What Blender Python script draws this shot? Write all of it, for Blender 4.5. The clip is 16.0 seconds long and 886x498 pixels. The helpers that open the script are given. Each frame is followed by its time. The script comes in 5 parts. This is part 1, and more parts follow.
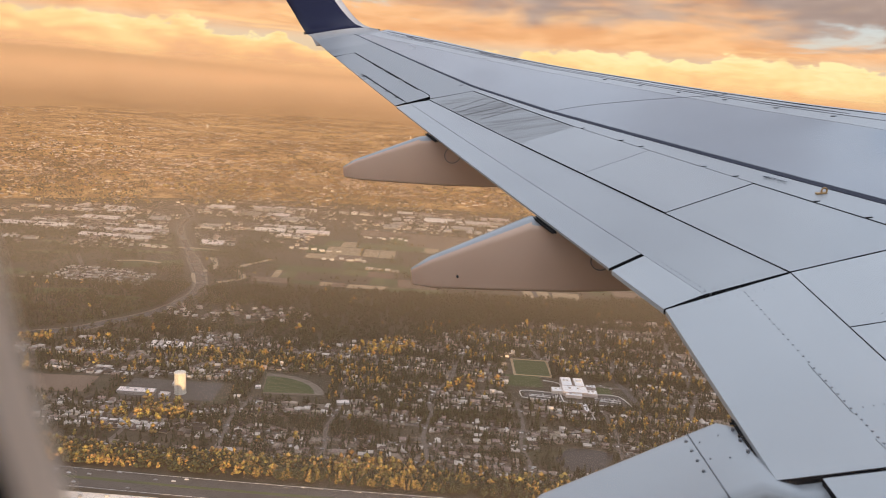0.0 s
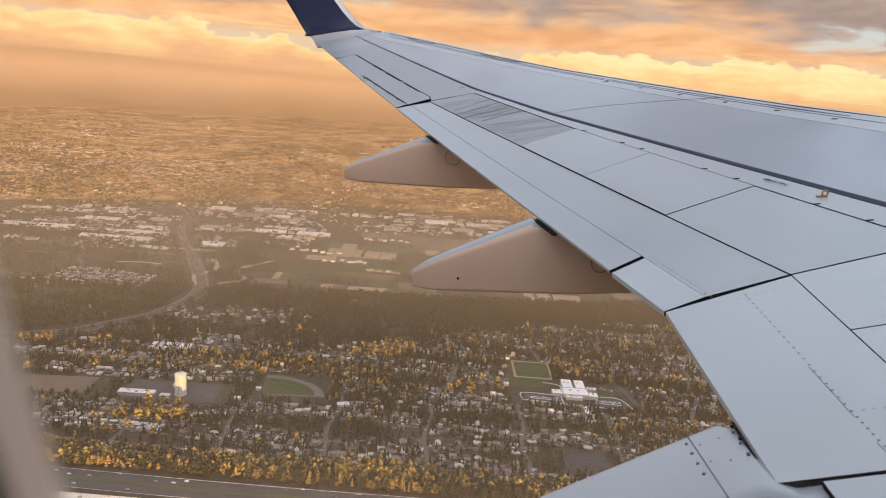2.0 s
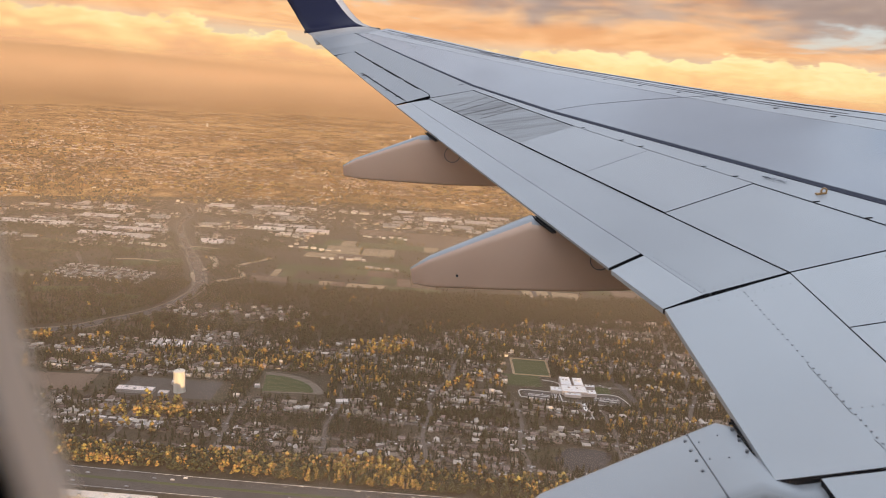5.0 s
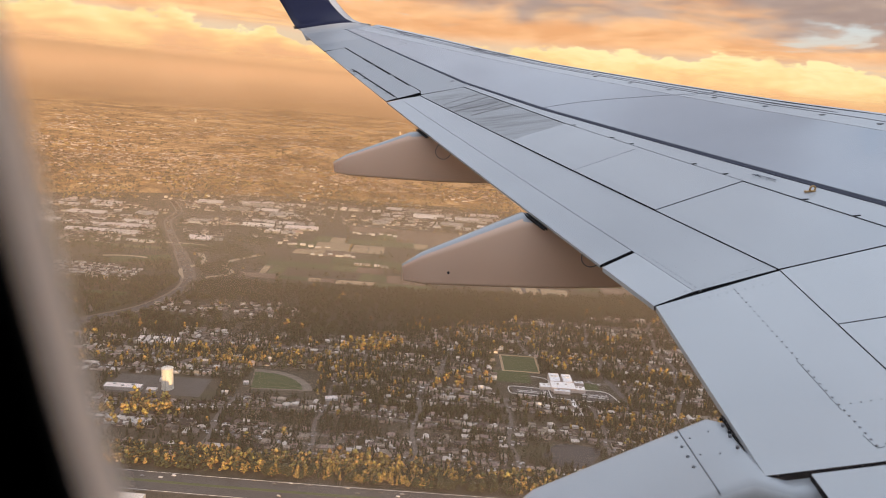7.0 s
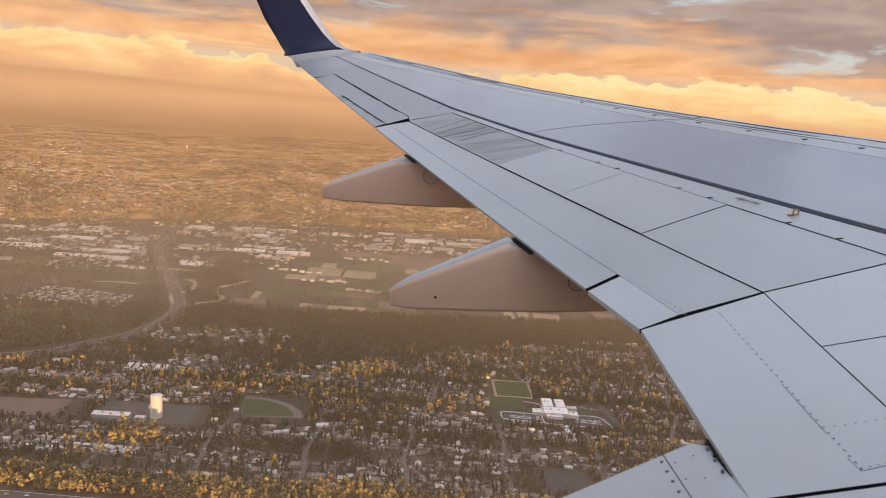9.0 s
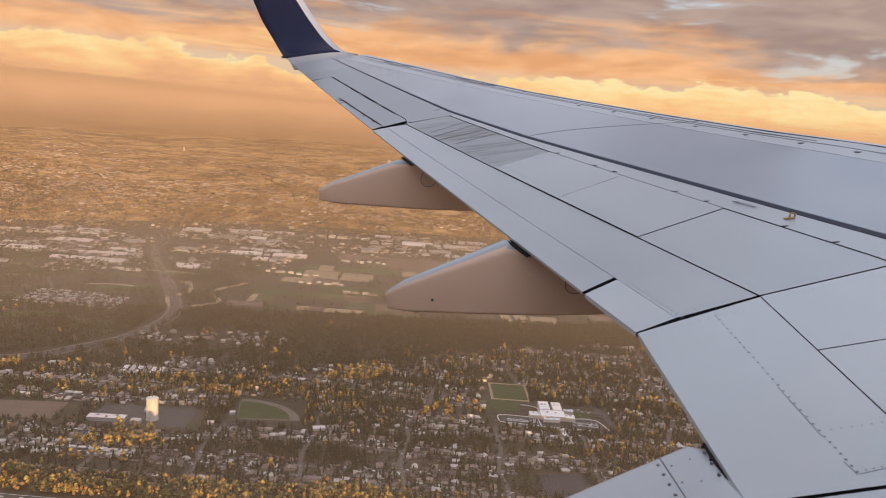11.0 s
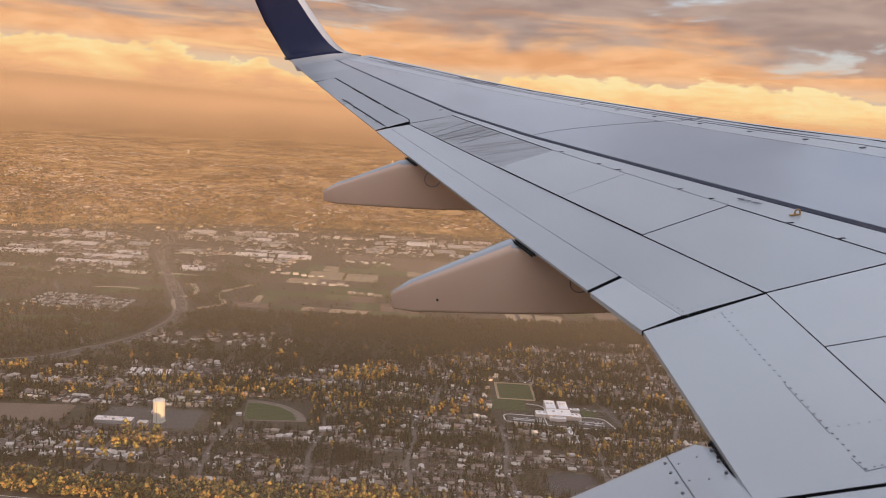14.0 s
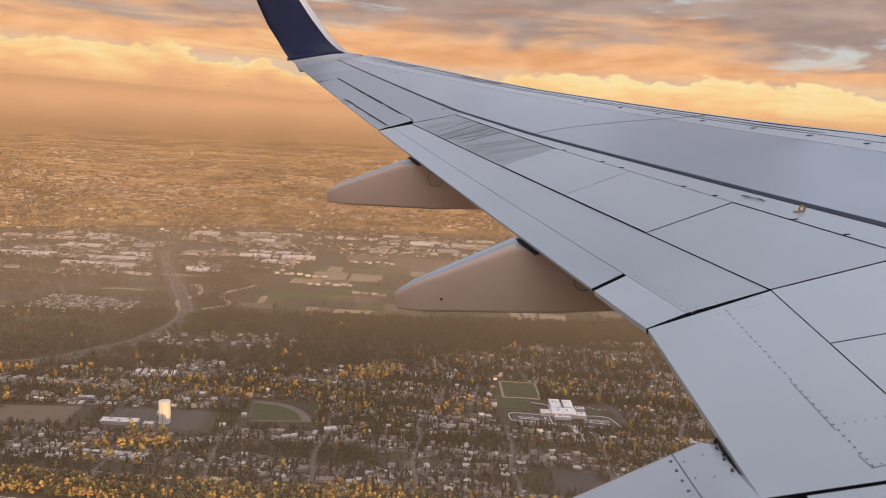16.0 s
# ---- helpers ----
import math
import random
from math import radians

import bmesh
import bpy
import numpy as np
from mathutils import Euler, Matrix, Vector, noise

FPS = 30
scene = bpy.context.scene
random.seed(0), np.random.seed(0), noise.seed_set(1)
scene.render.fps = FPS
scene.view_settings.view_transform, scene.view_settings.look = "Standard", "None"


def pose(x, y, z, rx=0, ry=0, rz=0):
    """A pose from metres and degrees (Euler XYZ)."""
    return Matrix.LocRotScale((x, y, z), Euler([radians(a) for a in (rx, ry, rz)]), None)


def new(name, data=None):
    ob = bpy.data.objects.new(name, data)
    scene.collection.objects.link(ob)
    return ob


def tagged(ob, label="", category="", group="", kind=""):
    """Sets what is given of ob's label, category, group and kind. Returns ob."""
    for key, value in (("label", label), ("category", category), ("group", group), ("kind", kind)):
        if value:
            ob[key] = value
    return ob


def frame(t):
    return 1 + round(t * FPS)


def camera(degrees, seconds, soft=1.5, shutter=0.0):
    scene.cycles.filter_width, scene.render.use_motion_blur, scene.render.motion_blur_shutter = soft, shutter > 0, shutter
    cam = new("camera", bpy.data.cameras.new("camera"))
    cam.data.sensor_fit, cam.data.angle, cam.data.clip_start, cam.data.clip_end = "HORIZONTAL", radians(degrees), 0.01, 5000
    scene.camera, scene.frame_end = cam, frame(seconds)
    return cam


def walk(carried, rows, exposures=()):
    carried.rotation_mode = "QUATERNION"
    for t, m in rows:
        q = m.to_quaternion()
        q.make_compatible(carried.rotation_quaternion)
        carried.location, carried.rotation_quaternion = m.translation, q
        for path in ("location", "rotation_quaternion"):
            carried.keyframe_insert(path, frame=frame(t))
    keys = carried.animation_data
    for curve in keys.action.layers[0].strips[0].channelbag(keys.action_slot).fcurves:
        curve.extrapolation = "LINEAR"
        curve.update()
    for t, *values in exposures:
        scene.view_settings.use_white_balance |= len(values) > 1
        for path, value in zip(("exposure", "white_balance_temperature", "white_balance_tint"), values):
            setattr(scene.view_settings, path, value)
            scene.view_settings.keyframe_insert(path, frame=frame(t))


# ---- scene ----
# One camera held behind a cabin window; the airliner and the land below stand still.
EYE = 500.0
cam = camera(64.86, 16.0, 0.9)
cam.data.dof.use_dof, cam.data.dof.focus_distance, cam.data.dof.aperture_fstop = True, 18.0, 4.2
# seconds, yaw, pitch, lean, sideways shift of the eye in the window (metres)
ROWS = [
    (0.0, 1.47, -12.53, 4.20, -0.022), (0.5, 1.44, -12.48, 4.28, -0.022), (1.0, 1.48, -12.39, 4.31, -0.022),
    (1.5, 1.48, -12.36, 4.30, -0.021), (2.0, 1.54, -12.38, 4.29, -0.021), (2.5, 1.48, -12.49, 4.27, -0.021),
    (3.0, 1.46, -12.62, 4.23, -0.022), (3.5, 1.46, -12.65, 4.31, -0.022), (4.0, 1.54, -12.52, 4.28, -0.022),
    (6.5, 0.80, -12.77, 4.64, -0.033), (7.0, 0.53, -12.79, 4.63, -0.037), (7.5, 0.60, -12.47, 4.41, -0.036),
    (8.0, 0.65, -11.73, 4.18, -0.029), (8.5, 0.39, -11.06, 4.34, -0.012), (9.0, 0.00, -10.70, 4.50, 0.000),
    (11.5, -0.23, -10.44, 4.66, 0.000), (12.0, -0.18, -10.43, 4.58, 0.000), (12.5, -0.11, -10.48, 4.41, 0.000),
    (13.0, -0.03, -10.44, 4.30, 0.000), (13.5, 0.09, -10.36, 4.22, 0.000), (14.0, 0.15, -10.49, 4.06, 0.000),
    (14.5, 0.19, -10.60, 3.86, 0.000), (15.0, 0.29, -10.43, 3.64, 0.000), (15.5, 0.39, -10.33, 3.63, 0.000),
    (16.0, 0.45, -10.57, 3.57, 0.000),
]
walk(cam, [(t, pose(dx, 0, EYE, 0, 0, yaw) @ pose(0, 0, 0, 90 + pitch) @ pose(0, 0, 0, 0, 0, lean)) for t, yaw, pitch, lean, dx in ROWS], [(0.0, 0.17, 6550, 11), (4.0, 0.17, 6550, 11), (7.5, 0.20, 6500, 12), (9.0, 0.06, 6600, 14), (12.0, 0.0, 6650, 16), (16.0, -0.03, 6650, 16)])

# ---- sky and sun ----
SUN_WAY = Vector((-0.42, 0.90, -0.048)).normalized()
sun = new("sun", bpy.data.lights.new("sun", "SUN"))
sun.data.energy, sun.data.angle, sun.data.color = 4.7, radians(0.6), (1.0, 0.61, 0.28)
sun.matrix_world = Matrix.Translation((0, -300, 900)) @ SUN_WAY.to_track_quat("-Z", "Y").to_matrix().to_4x4()


def tree_of(owner):
    owner.use_nodes = True
    owner.node_tree.nodes.clear()
    nodes, links = owner.node_tree.nodes, owner.node_tree.links

    def node(kind, **sets):
        n = nodes.new(kind)
        for key, value in sets.items():
            if key in n.inputs:
                n.inputs[key].default_value = value
        return n
    return nodes, links, node


def ramp(node, links, source, stops, ease="LINEAR"):
    r = node("ShaderNodeValToRGB")
    r.color_ramp.interpolation = ease
    while len(r.color_ramp.elements) < len(stops):
        r.color_ramp.elements.new(0.5)
    for e, (at, colour) in zip(r.color_ramp.elements, stops):
        e.position, e.color = at, (*colour, 1)
    links.new(source, r.inputs[0])
    return r.outputs[0]


def maths(node, links, op, a, b=None, clamp=False):
    n = node("ShaderNodeMath")
    n.operation, n.use_clamp = op, clamp
    for i, v in enumerate((a, b)):
        if v is None:
            continue
        if isinstance(v, (int, float)):
            n.inputs[i].default_value = v
        else:
            links.new(v, n.inputs[i])
    return n.outputs[0]


def blend(node, links, factor, a, b):
    n = node("ShaderNodeMix")
    n.data_type = "RGBA"
    for slot, v in ((0, factor), (6, a), (7, b)):
        if isinstance(v, (int, float)):
            n.inputs[slot].default_value = v
        elif isinstance(v, tuple):
            n.inputs[slot].default_value = (*v, 1)
        else:
            links.new(v, n.inputs[slot])
    return n.outputs[2]


def between(node, links, v, lo, hi, to_lo=0.0, to_hi=1.0):
    n = node("ShaderNodeMapRange")
    n.interpolation_type = "SMOOTHSTEP"
    links.new(v, n.inputs[0])
    for i, x in enumerate((lo, hi, to_lo, to_hi)):
        n.inputs[i + 1].default_value = x
    return n.outputs[0]


def cloud_noise(node, links, vec, scale, stretch, detail, rough=0.55, shift=0.0, warp=0.0):
    m = node("ShaderNodeMapping")
    m.inputs["Scale"].default_value = (scale, scale, scale * stretch)
    m.inputs["Location"].default_value = (shift, shift * 0.7, shift * 0.3)
    links.new(vec, m.inputs["Vector"])
    n = node("ShaderNodeTexNoise", Scale=1.0, Detail=detail, Roughness=rough, Distortion=warp)
    links.new(m.outputs[0], n.inputs["Vector"])
    return n.outputs["Fac"]


def build_world():
    w = bpy.data.worlds.new("evening_sky")
    scene.world = w
    nodes, links, node = tree_of(w)
    coord = node("ShaderNodeTexCoord")
    vec = coord.outputs["Generated"]
    split = node("ShaderNodeSeparateXYZ")
    links.new(vec, split.inputs[0])
    up = split.outputs["Z"]
    sky = node("ShaderNodeTexSky")
    sky.sky_type, sky.sun_disc = "NISHITA", False
    sky.sun_elevation, sky.sun_rotation = radians(3.5), math.atan2(-SUN_WAY.x, -SUN_WAY.y)
    sky.altitude, sky.dust_density, sky.air_density = 500, 2.0, 1.0
    clear = node("ShaderNodeVectorMath")
    clear.operation = "SCALE"
    clear.inputs["Scale"].default_value = 0.1
    links.new(sky.outputs[0], clear.inputs[0])
    # pale clear sky between the clouds
    height = between(node, links, up, -0.1, 0.9)
    height.node.interpolation_type = "LINEAR"
    pale = ramp(node, links, height, [(0.0, (0.56, 0.30, 0.12)), (0.10, (0.66, 0.38, 0.18)), (0.16, (0.62, 0.47, 0.36)),
                                      (0.22, (0.50, 0.56, 0.60)), (0.40, (0.62, 0.78, 0.98)), (1.0, (0.60, 0.80, 1.10))])
    base = node("ShaderNodeMix")
    base.data_type, base.blend_type = "RGBA", "ADD"
    base.inputs[0].default_value = 0.5
    links.new(pale, base.inputs[6])
    links.new(clear.outputs[0], base.inputs[7])
    col = base.outputs[2]
    side = between(node, links, split.outputs["X"], -1.0, 1.0)
    side.node.interpolation_type = "LINEAR"
    rise = maths(node, links, "MULTIPLY", up, 57.3)          # degrees over the horizon, near it
    # high sheet of mauve-grey cloud, lit peach underneath towards its lower edge, torn at one side
    n1 = cloud_noise(node, links, vec, 3.4, 5.5, 9, 0.60, 3.1, 0.35)
    n2 = cloud_noise(node, links, vec, 4.2, 6.5, 8, 0.58, 8.4, 0.5)
    n6 = cloud_noise(node, links, vec, 9.0, 4.0, 7, 0.6, 4.6, 0.3)
    glow_level = ramp(node, links, side, [(0.20, (0.66,) * 3), (0.42, (0.70,) * 3), (0.52, (0.78,) * 3), (0.60, (0.70,) * 3), (0.80, (0.60,) * 3)])
    lit_at = maths(node, links, "SUBTRACT", maths(node, links, "MULTIPLY", glow_level, 10.0), rise)
    lit_at = maths(node, links, "ADD", lit_at, maths(node, links, "MULTIPLY", maths(node, links, "SUBTRACT", n2, 0.5), 11.0))
    mauve = blend(node, links, between(node, links, n6, 0.32, 0.68), (0.36, 0.27, 0.235), (0.52, 0.40, 0.335))
    peach = blend(node, links, between(node, links, n6, 0.35, 0.65), (0.80, 0.40, 0.185), (0.97, 0.56, 0.28))
    sheet = blend(node, links, between(node, links, lit_at, -1.6, 1.8), mauve, peach)
    upper = blend(node, links, between(node, links, cloud_noise(node, links, vec, 3.0, 2.2, 6, 0.55, 12.4, 0.4), 0.36, 0.62), (0.54, 0.55, 0.62), (0.86, 0.95, 1.10))
    sheet = blend(node, links, between(node, links, up, 0.17, 0.42), sheet, upper)
    tear = between(node, links, side, 0.55, 0.85, 0.0, 0.072)
    cover = between(node, links, maths(node, links, "SUBTRACT", n1, tear), 0.30, 0.385)
    cover = maths(node, links, "MULTIPLY", cover, between(node, links, rise, 3.0, 4.6))
    col = blend(node, links, cover, col, sheet)
    # cumulus deck over the horizon: cream heads, peach bodies, mauve hollows
    heads = ramp(node, links, side, [(0.10, (0.40,) * 3), (0.24, (0.38,) * 3), (0.31, (0.40,) * 3), (0.40, (0.27,) * 3), (0.47, (0.30,) * 3), (0.56, (0.37,) * 3), (0.66, (0.41,) * 3), (0.78, (0.31,) * 3), (0.95, (0.40,) * 3)])
    n3 = cloud_noise(node, links, vec, 9.0, 2.4, 8, 0.6, 1.7, 0.3)
    mp = node("ShaderNodeMapping")
    mp.inputs["Scale"].default_value = (34.0, 34.0, 62.0)
    links.new(vec, mp.inputs["Vector"])
    wob = node("ShaderNodeTexNoise", Scale=60.0, Detail=5.0, Roughness=0.6)
    links.new(vec, wob.inputs["Vector"])
    push = node("ShaderNodeVectorMath")
    push.operation = "MULTIPLY_ADD"
    push.inputs[1].default_value = (0.75, 0.75, 0.75)
    links.new(wob.outputs["Color"], push.inputs[0])
    links.new(mp.outputs[0], push.inputs[2])
    lump = node("ShaderNodeTexVoronoi", Scale=1.0, Smoothness=0.45)
    lump.feature = "SMOOTH_F1"
    links.new(push.outputs[0], lump.inputs["Vector"])
    top = maths(node, links, "MULTIPLY", heads, 10.0)
    top = maths(node, links, "ADD", top, maths(node, links, "MULTIPLY", maths(node, links, "SUBTRACT", n3, 0.5), 5.0))
    top = maths(node, links, "ADD", top, maths(node, links, "MULTIPLY", maths(node, links, "SUBTRACT", 0.55, lump.outputs["Distance"]), 0.85))
    depth = maths(node, links, "SUBTRACT", top, rise)
    sunk = maths(node, links, "MINIMUM", depth, 1.5)
    n5 = cloud_noise(node, links, vec, 12.0, 3.4, 9, 0.62, 9.9, 0.4)
    shade = maths(node, links, "ADD", maths(node, links, "MULTIPLY", sunk, 0.21), maths(node, links, "MULTIPLY", n5, 1.05))
    shade = maths(node, links, "ADD", shade, maths(node, links, "MULTIPLY", lump.outputs["Distance"], 0.16))
    shade = maths(node, links, "SUBTRACT", shade, between(node, links, side, 0.52, 0.62, 0.0, 0.17))
    puff_colour = ramp(node, links, shade, [(0.48, (1.0, 0.82, 0.42)), (0.66, (0.99, 0.69, 0.31)), (0.84, (0.95, 0.54, 0.25)), (1.0, (0.84, 0.46, 0.235))])
    col = blend(node, links, between(node, links, depth, -0.03, 0.22), col, puff_colour)
    # thin lit wisps between the decks
    n4 = cloud_noise(node, links, vec, 5.0, 9.0, 8, 0.62, 6.3, 0.5)
    wisp = maths(node, links, "MULTIPLY", between(node, links, n4, 0.52, 0.66), between(node, links, rise, 2.0, 3.5))
    wisp = maths(node, links, "MULTIPLY", wisp, between(node, links, rise, 5.0, 8.5, 0.85, 0.0))
    col = blend(node, links, wisp, col, (0.98, 0.62, 0.30))
    # bank of warm haze, with a level dusky top
    low = cloud_noise(node, links, vec, 2.2, 26.0, 4, 0.5, 2.2)
    haze = blend(node, links, low, (0.57, 0.335, 0.158), (0.64, 0.385, 0.19))
    rim = maths(node, links, "SUBTRACT", between(node, links, side, 0.22, 0.45, 1.30, 0.80), rise)
    rim = maths(node, links, "ADD", rim, maths(node, links, "MULTIPLY", maths(node, links, "SUBTRACT", cloud_noise(node, links, vec, 6.0, 5.0, 6, 0.55, 7.7), 0.5), 0.45))
    dusk = blend(node, links, between(node, links, rim, 0.0, 0.75), (0.52, 0.318, 0.162), haze)
    col = blend(node, links, between(node, links, rim, -0.10, 0.22), col, dusk)
    back = node("ShaderNodeBackground", Strength=1.0)
    links.new(col, back.inputs["Color"])
    out = node("ShaderNodeOutputWorld")
    links.new(back.outputs[0], out.inputs["Surface"])


build_world()


# ---- materials ----
def material(name, colours, scale=1.0, rough=0.6, bump=0.0, bump_scale=None, metal=0.0, random_tint=0.0, islands=False, stretch=(1, 1, 1), spec=0.5, detail=4, patches=None, coat=0.0, bump_depth=0.02):
    """Noise between colours on object coordinates, with a second, larger scale of variation and a fine relief."""
    m = bpy.data.materials.new(name)
    nodes, links, node = tree_of(m)
    coord = node("ShaderNodeTexCoord")
    mp = node("ShaderNodeMapping")
    mp.inputs["Scale"].default_value = stretch
    links.new(coord.outputs["Object"], mp.inputs["Vector"])
    small = node("ShaderNodeTexNoise", Scale=scale, Detail=detail, Roughness=0.6)
    large = node("ShaderNodeTexNoise", Scale=scale * 0.13, Detail=3.0, Roughness=0.5)
    for n in (small, large):
        links.new(mp.outputs[0], n.inputs["Vector"])
    f = maths(node, links, "ADD", maths(node, links, "MULTIPLY", small.outputs["Fac"], 0.6), maths(node, links, "MULTIPLY", large.outputs["Fac"], 0.4))
    count = len(colours)
    col = ramp(node, links, f, [(0.36 + 0.28 * i / max(1, count - 1), c) for i, c in enumerate(colours)])
    if random_tint:
        if islands:
            source = node("ShaderNodeNewGeometry").outputs["Random Per Island"]
        else:
            source = node("ShaderNodeObjectInfo").outputs["Random"]
        hsv = node("ShaderNodeHueSaturation")
        links.new(between(node, links, source, 0.0, 1.0, 1.0 - random_tint, 1.0 + random_tint), hsv.inputs["Value"])
        wild = maths(node, links, "FRACT", maths(node, links, "MULTIPLY", source, 7.31))
        links.new(between(node, links, wild, 0.0, 1.0, 0.5 - 0.035 * min(1, random_tint * 2), 0.5 + 0.02), hsv.inputs["Hue"])
        links.new(col, hsv.inputs["Color"])
        col = hsv.outputs[0]
    if patches:
        pm = node("ShaderNodeTexNoise", Scale=patches[0], Detail=5.0, Roughness=0.55)
        links.new(mp.outputs[0], pm.inputs["Vector"])
        col = blend(node, links, between(node, links, pm.outputs["Fac"], patches[1], patches[1] + 0.08), col, patches[2])
    b = node("ShaderNodeBsdfPrincipled", Roughness=rough, Metallic=metal)
    b.inputs["Specular IOR Level"].default_value = spec
    b.inputs["Coat Weight"].default_value = coat
    links.new(col, b.inputs["Base Color"])
    links.new(between(node, links, small.outputs["Fac"], 0.2, 0.8, max(0.02, rough - 0.08), min(1, rough + 0.08)), b.inputs["Roughness"])
    if bump:
        fine = node("ShaderNodeTexNoise", Scale=bump_scale or scale * 6, Detail=4.0)
        links.new(mp.outputs[0], fine.inputs["Vector"])
        bp = node("ShaderNodeBump", Strength=bump, Distance=bump_depth)
        links.new(fine.outputs["Fac"], bp.inputs["Height"])
        links.new(bp.outputs[0], b.inputs["Normal"])
    out = node("ShaderNodeOutputMaterial")
    links.new(b.outputs[0], out.inputs["Surface"])
    return m


PAINT = material("wing_paint", [(0.372, 0.402, 0.425), (0.435, 0.465, 0.485)], 0.9, 0.2, 0.5, 1.6, coat=0.15, bump_depth=0.012)
PAINT_DIRTY = material("streaked_paint", [(0.12, 0.122, 0.125), (0.315, 0.33, 0.34), (0.40, 0.425, 0.445)], 11.0, 0.42, 0.03, 3.0, stretch=(0.12, 1.0, 1.0), patches=(0.9, 0.58, (0.40, 0.41, 0.42)))
PAINT_SKIN = material("upper_skin_paint", [(0.238, 0.272, 0.315), (0.295, 0.33, 0.375)], 0.7, 0.11, 0.8, 0.8, coat=0.4, bump_depth=0.012)
PAINT_OUTER = material("outer_wing_paint", [(0.272, 0.297, 0.32), (0.345, 0.372, 0.395)], 1.6, 0.34, coat=0.05)
PAINT_GREY = material("tip_grey_paint", [(0.36, 0.38, 0.40), (0.42, 0.44, 0.46)], 2.0, 0.38)
METAL_EDGE = material("bare_leading_edge", [(0.55, 0.55, 0.56), (0.66, 0.66, 0.67)], 2.0, 0.36, metal=0.75)
SEALANT = material("dark_sealant", [(0.008, 0.008, 0.009), (0.018, 0.018, 0.02)], 3.0, 0.7, spec=0.1)
STRIPE = material("slate_stripe", [(0.030, 0.035, 0.055), (0.045, 0.05, 0.075)], 2.0, 0.6, spec=0.15)
HAIRLINE = material("panel_joint", [(0.10, 0.105, 0.12), (0.2, 0.2, 0.22)], 4.0, 0.6)
SOOT = material("dry_soot", [(0.10, 0.10, 0.10), (0.20, 0.20, 0.20), (0.33, 0.335, 0.34)], 14.0, 0.7, stretch=(0.3, 1.0, 1.0))
RIVET = material("rivet_heads", [(0.07, 0.075, 0.085), (0.15, 0.155, 0.165)], 6.0, 0.5)
NAVY = material("navy_paint", [(0.003, 0.005, 0.032), (0.005, 0.008, 0.042)], 1.5, 0.4, spec=0.25)
# warm bounce from the ground on the grey fairing sides is put into this colour
FAIRING_BOUNCE = material("fairing_bounce_tint", [(0.72, 0.49, 0.35), (0.82, 0.57, 0.41)], 1.5, 0.2, coat=0.5)
# a lighter tone than PAINT, for the inboard panels and innermost fairing
PAINT_LIGHT = material("lighter_wing_paint", [(0.435, 0.468, 0.49), (0.505, 0.54, 0.56)], 0.8, 0.2, 0.5, 1.4, coat=0.15, bump_depth=0.012)


def build_trim():
    m = bpy.data.materials.new("window_trim_plastic")
    nodes, links, node = tree_of(m)
    coord = node("ShaderNodeTexCoord")
    grain = node("ShaderNodeTexNoise", Scale=220.0, Detail=3.0)
    links.new(coord.outputs["Object"], grain.inputs["Vector"])
    col = blend(node, links, grain.outputs["Fac"], (0.95, 0.76, 0.60), (0.97, 0.80, 0.65))
    face, glow, mix = node("ShaderNodeBsdfDiffuse"), node("ShaderNodeBsdfTranslucent"), node("ShaderNodeMixShader")
    links.new(col, face.inputs["Color"])
    links.new(col, glow.inputs["Color"])
    mix.inputs[0].default_value = 0.3
    links.new(face.outputs[0], mix.inputs[1])
    links.new(glow.outputs[0], mix.inputs[2])
    out = node("ShaderNodeOutputMaterial")
    links.new(mix.outputs[0], out.inputs["Surface"])
    return m


TRIM = build_trim()
HULL = material("white_hull_paint", [(0.74, 0.74, 0.74), (0.80, 0.80, 0.80)], 1.0, 0.35)
BRASS = material("yellow_primer", [(0.40, 0.24, 0.09), (0.50, 0.32, 0.14)], 30.0, 0.4)
GROUND = material("mixed_ground", [(0.03, 0.031, 0.018), (0.062, 0.053, 0.035), (0.11, 0.09, 0.065)], 0.05, 0.9, patches=(0.006, 0.56, (0.05, 0.052, 0.025)))
STREET = material("worn_asphalt", [(0.12, 0.105, 0.09), (0.17, 0.15, 0.13)], 0.05, 0.85)
LAWN = material("mown_grass", [(0.042, 0.066, 0.02), (0.07, 0.09, 0.032)], 0.05, 0.9)
ASPHALT = material("asphalt", [(0.07, 0.066, 0.06), (0.11, 0.104, 0.096)], 0.05, 0.85)
CONCRETE = material("pale_concrete", [(0.30, 0.29, 0.27), (0.42, 0.40, 0.37)], 0.1, 0.8)
WHITE_ROOF = material("white_membrane_roof", [(0.62, 0.55, 0.50), (0.80, 0.72, 0.66)], 0.08, 0.5, random_tint=0.25)
TAN_ROOF = material("weathered_roof", [(0.24, 0.20, 0.165), (0.38, 0.33, 0.28)], 0.08, 0.7, random_tint=0.3)
WHITE_LINE = material("white_road_paint", [(0.62, 0.62, 0.6), (0.72, 0.72, 0.7)], 0.3, 0.7)
SCHOOL_ROOF = material("new_white_roof", [(0.86, 0.86, 0.86), (0.92, 0.92, 0.92)], 0.08, 0.5)
GREY_ROOF = material("shingle_roof", [(0.10, 0.08, 0.065), (0.17, 0.14, 0.115), (0.27, 0.225, 0.185)], 0.4, 0.75, random_tint=0.8)
ROOF_BITS = material("shingle_roofs_far", [(0.09, 0.074, 0.06), (0.29, 0.24, 0.195)], 0.02, 0.7, random_tint=0.85, islands=True)
PALE_ROOF = material("pale_metal_roof", [(0.50, 0.45, 0.40), (0.74, 0.67, 0.60)], 0.05, 0.45)
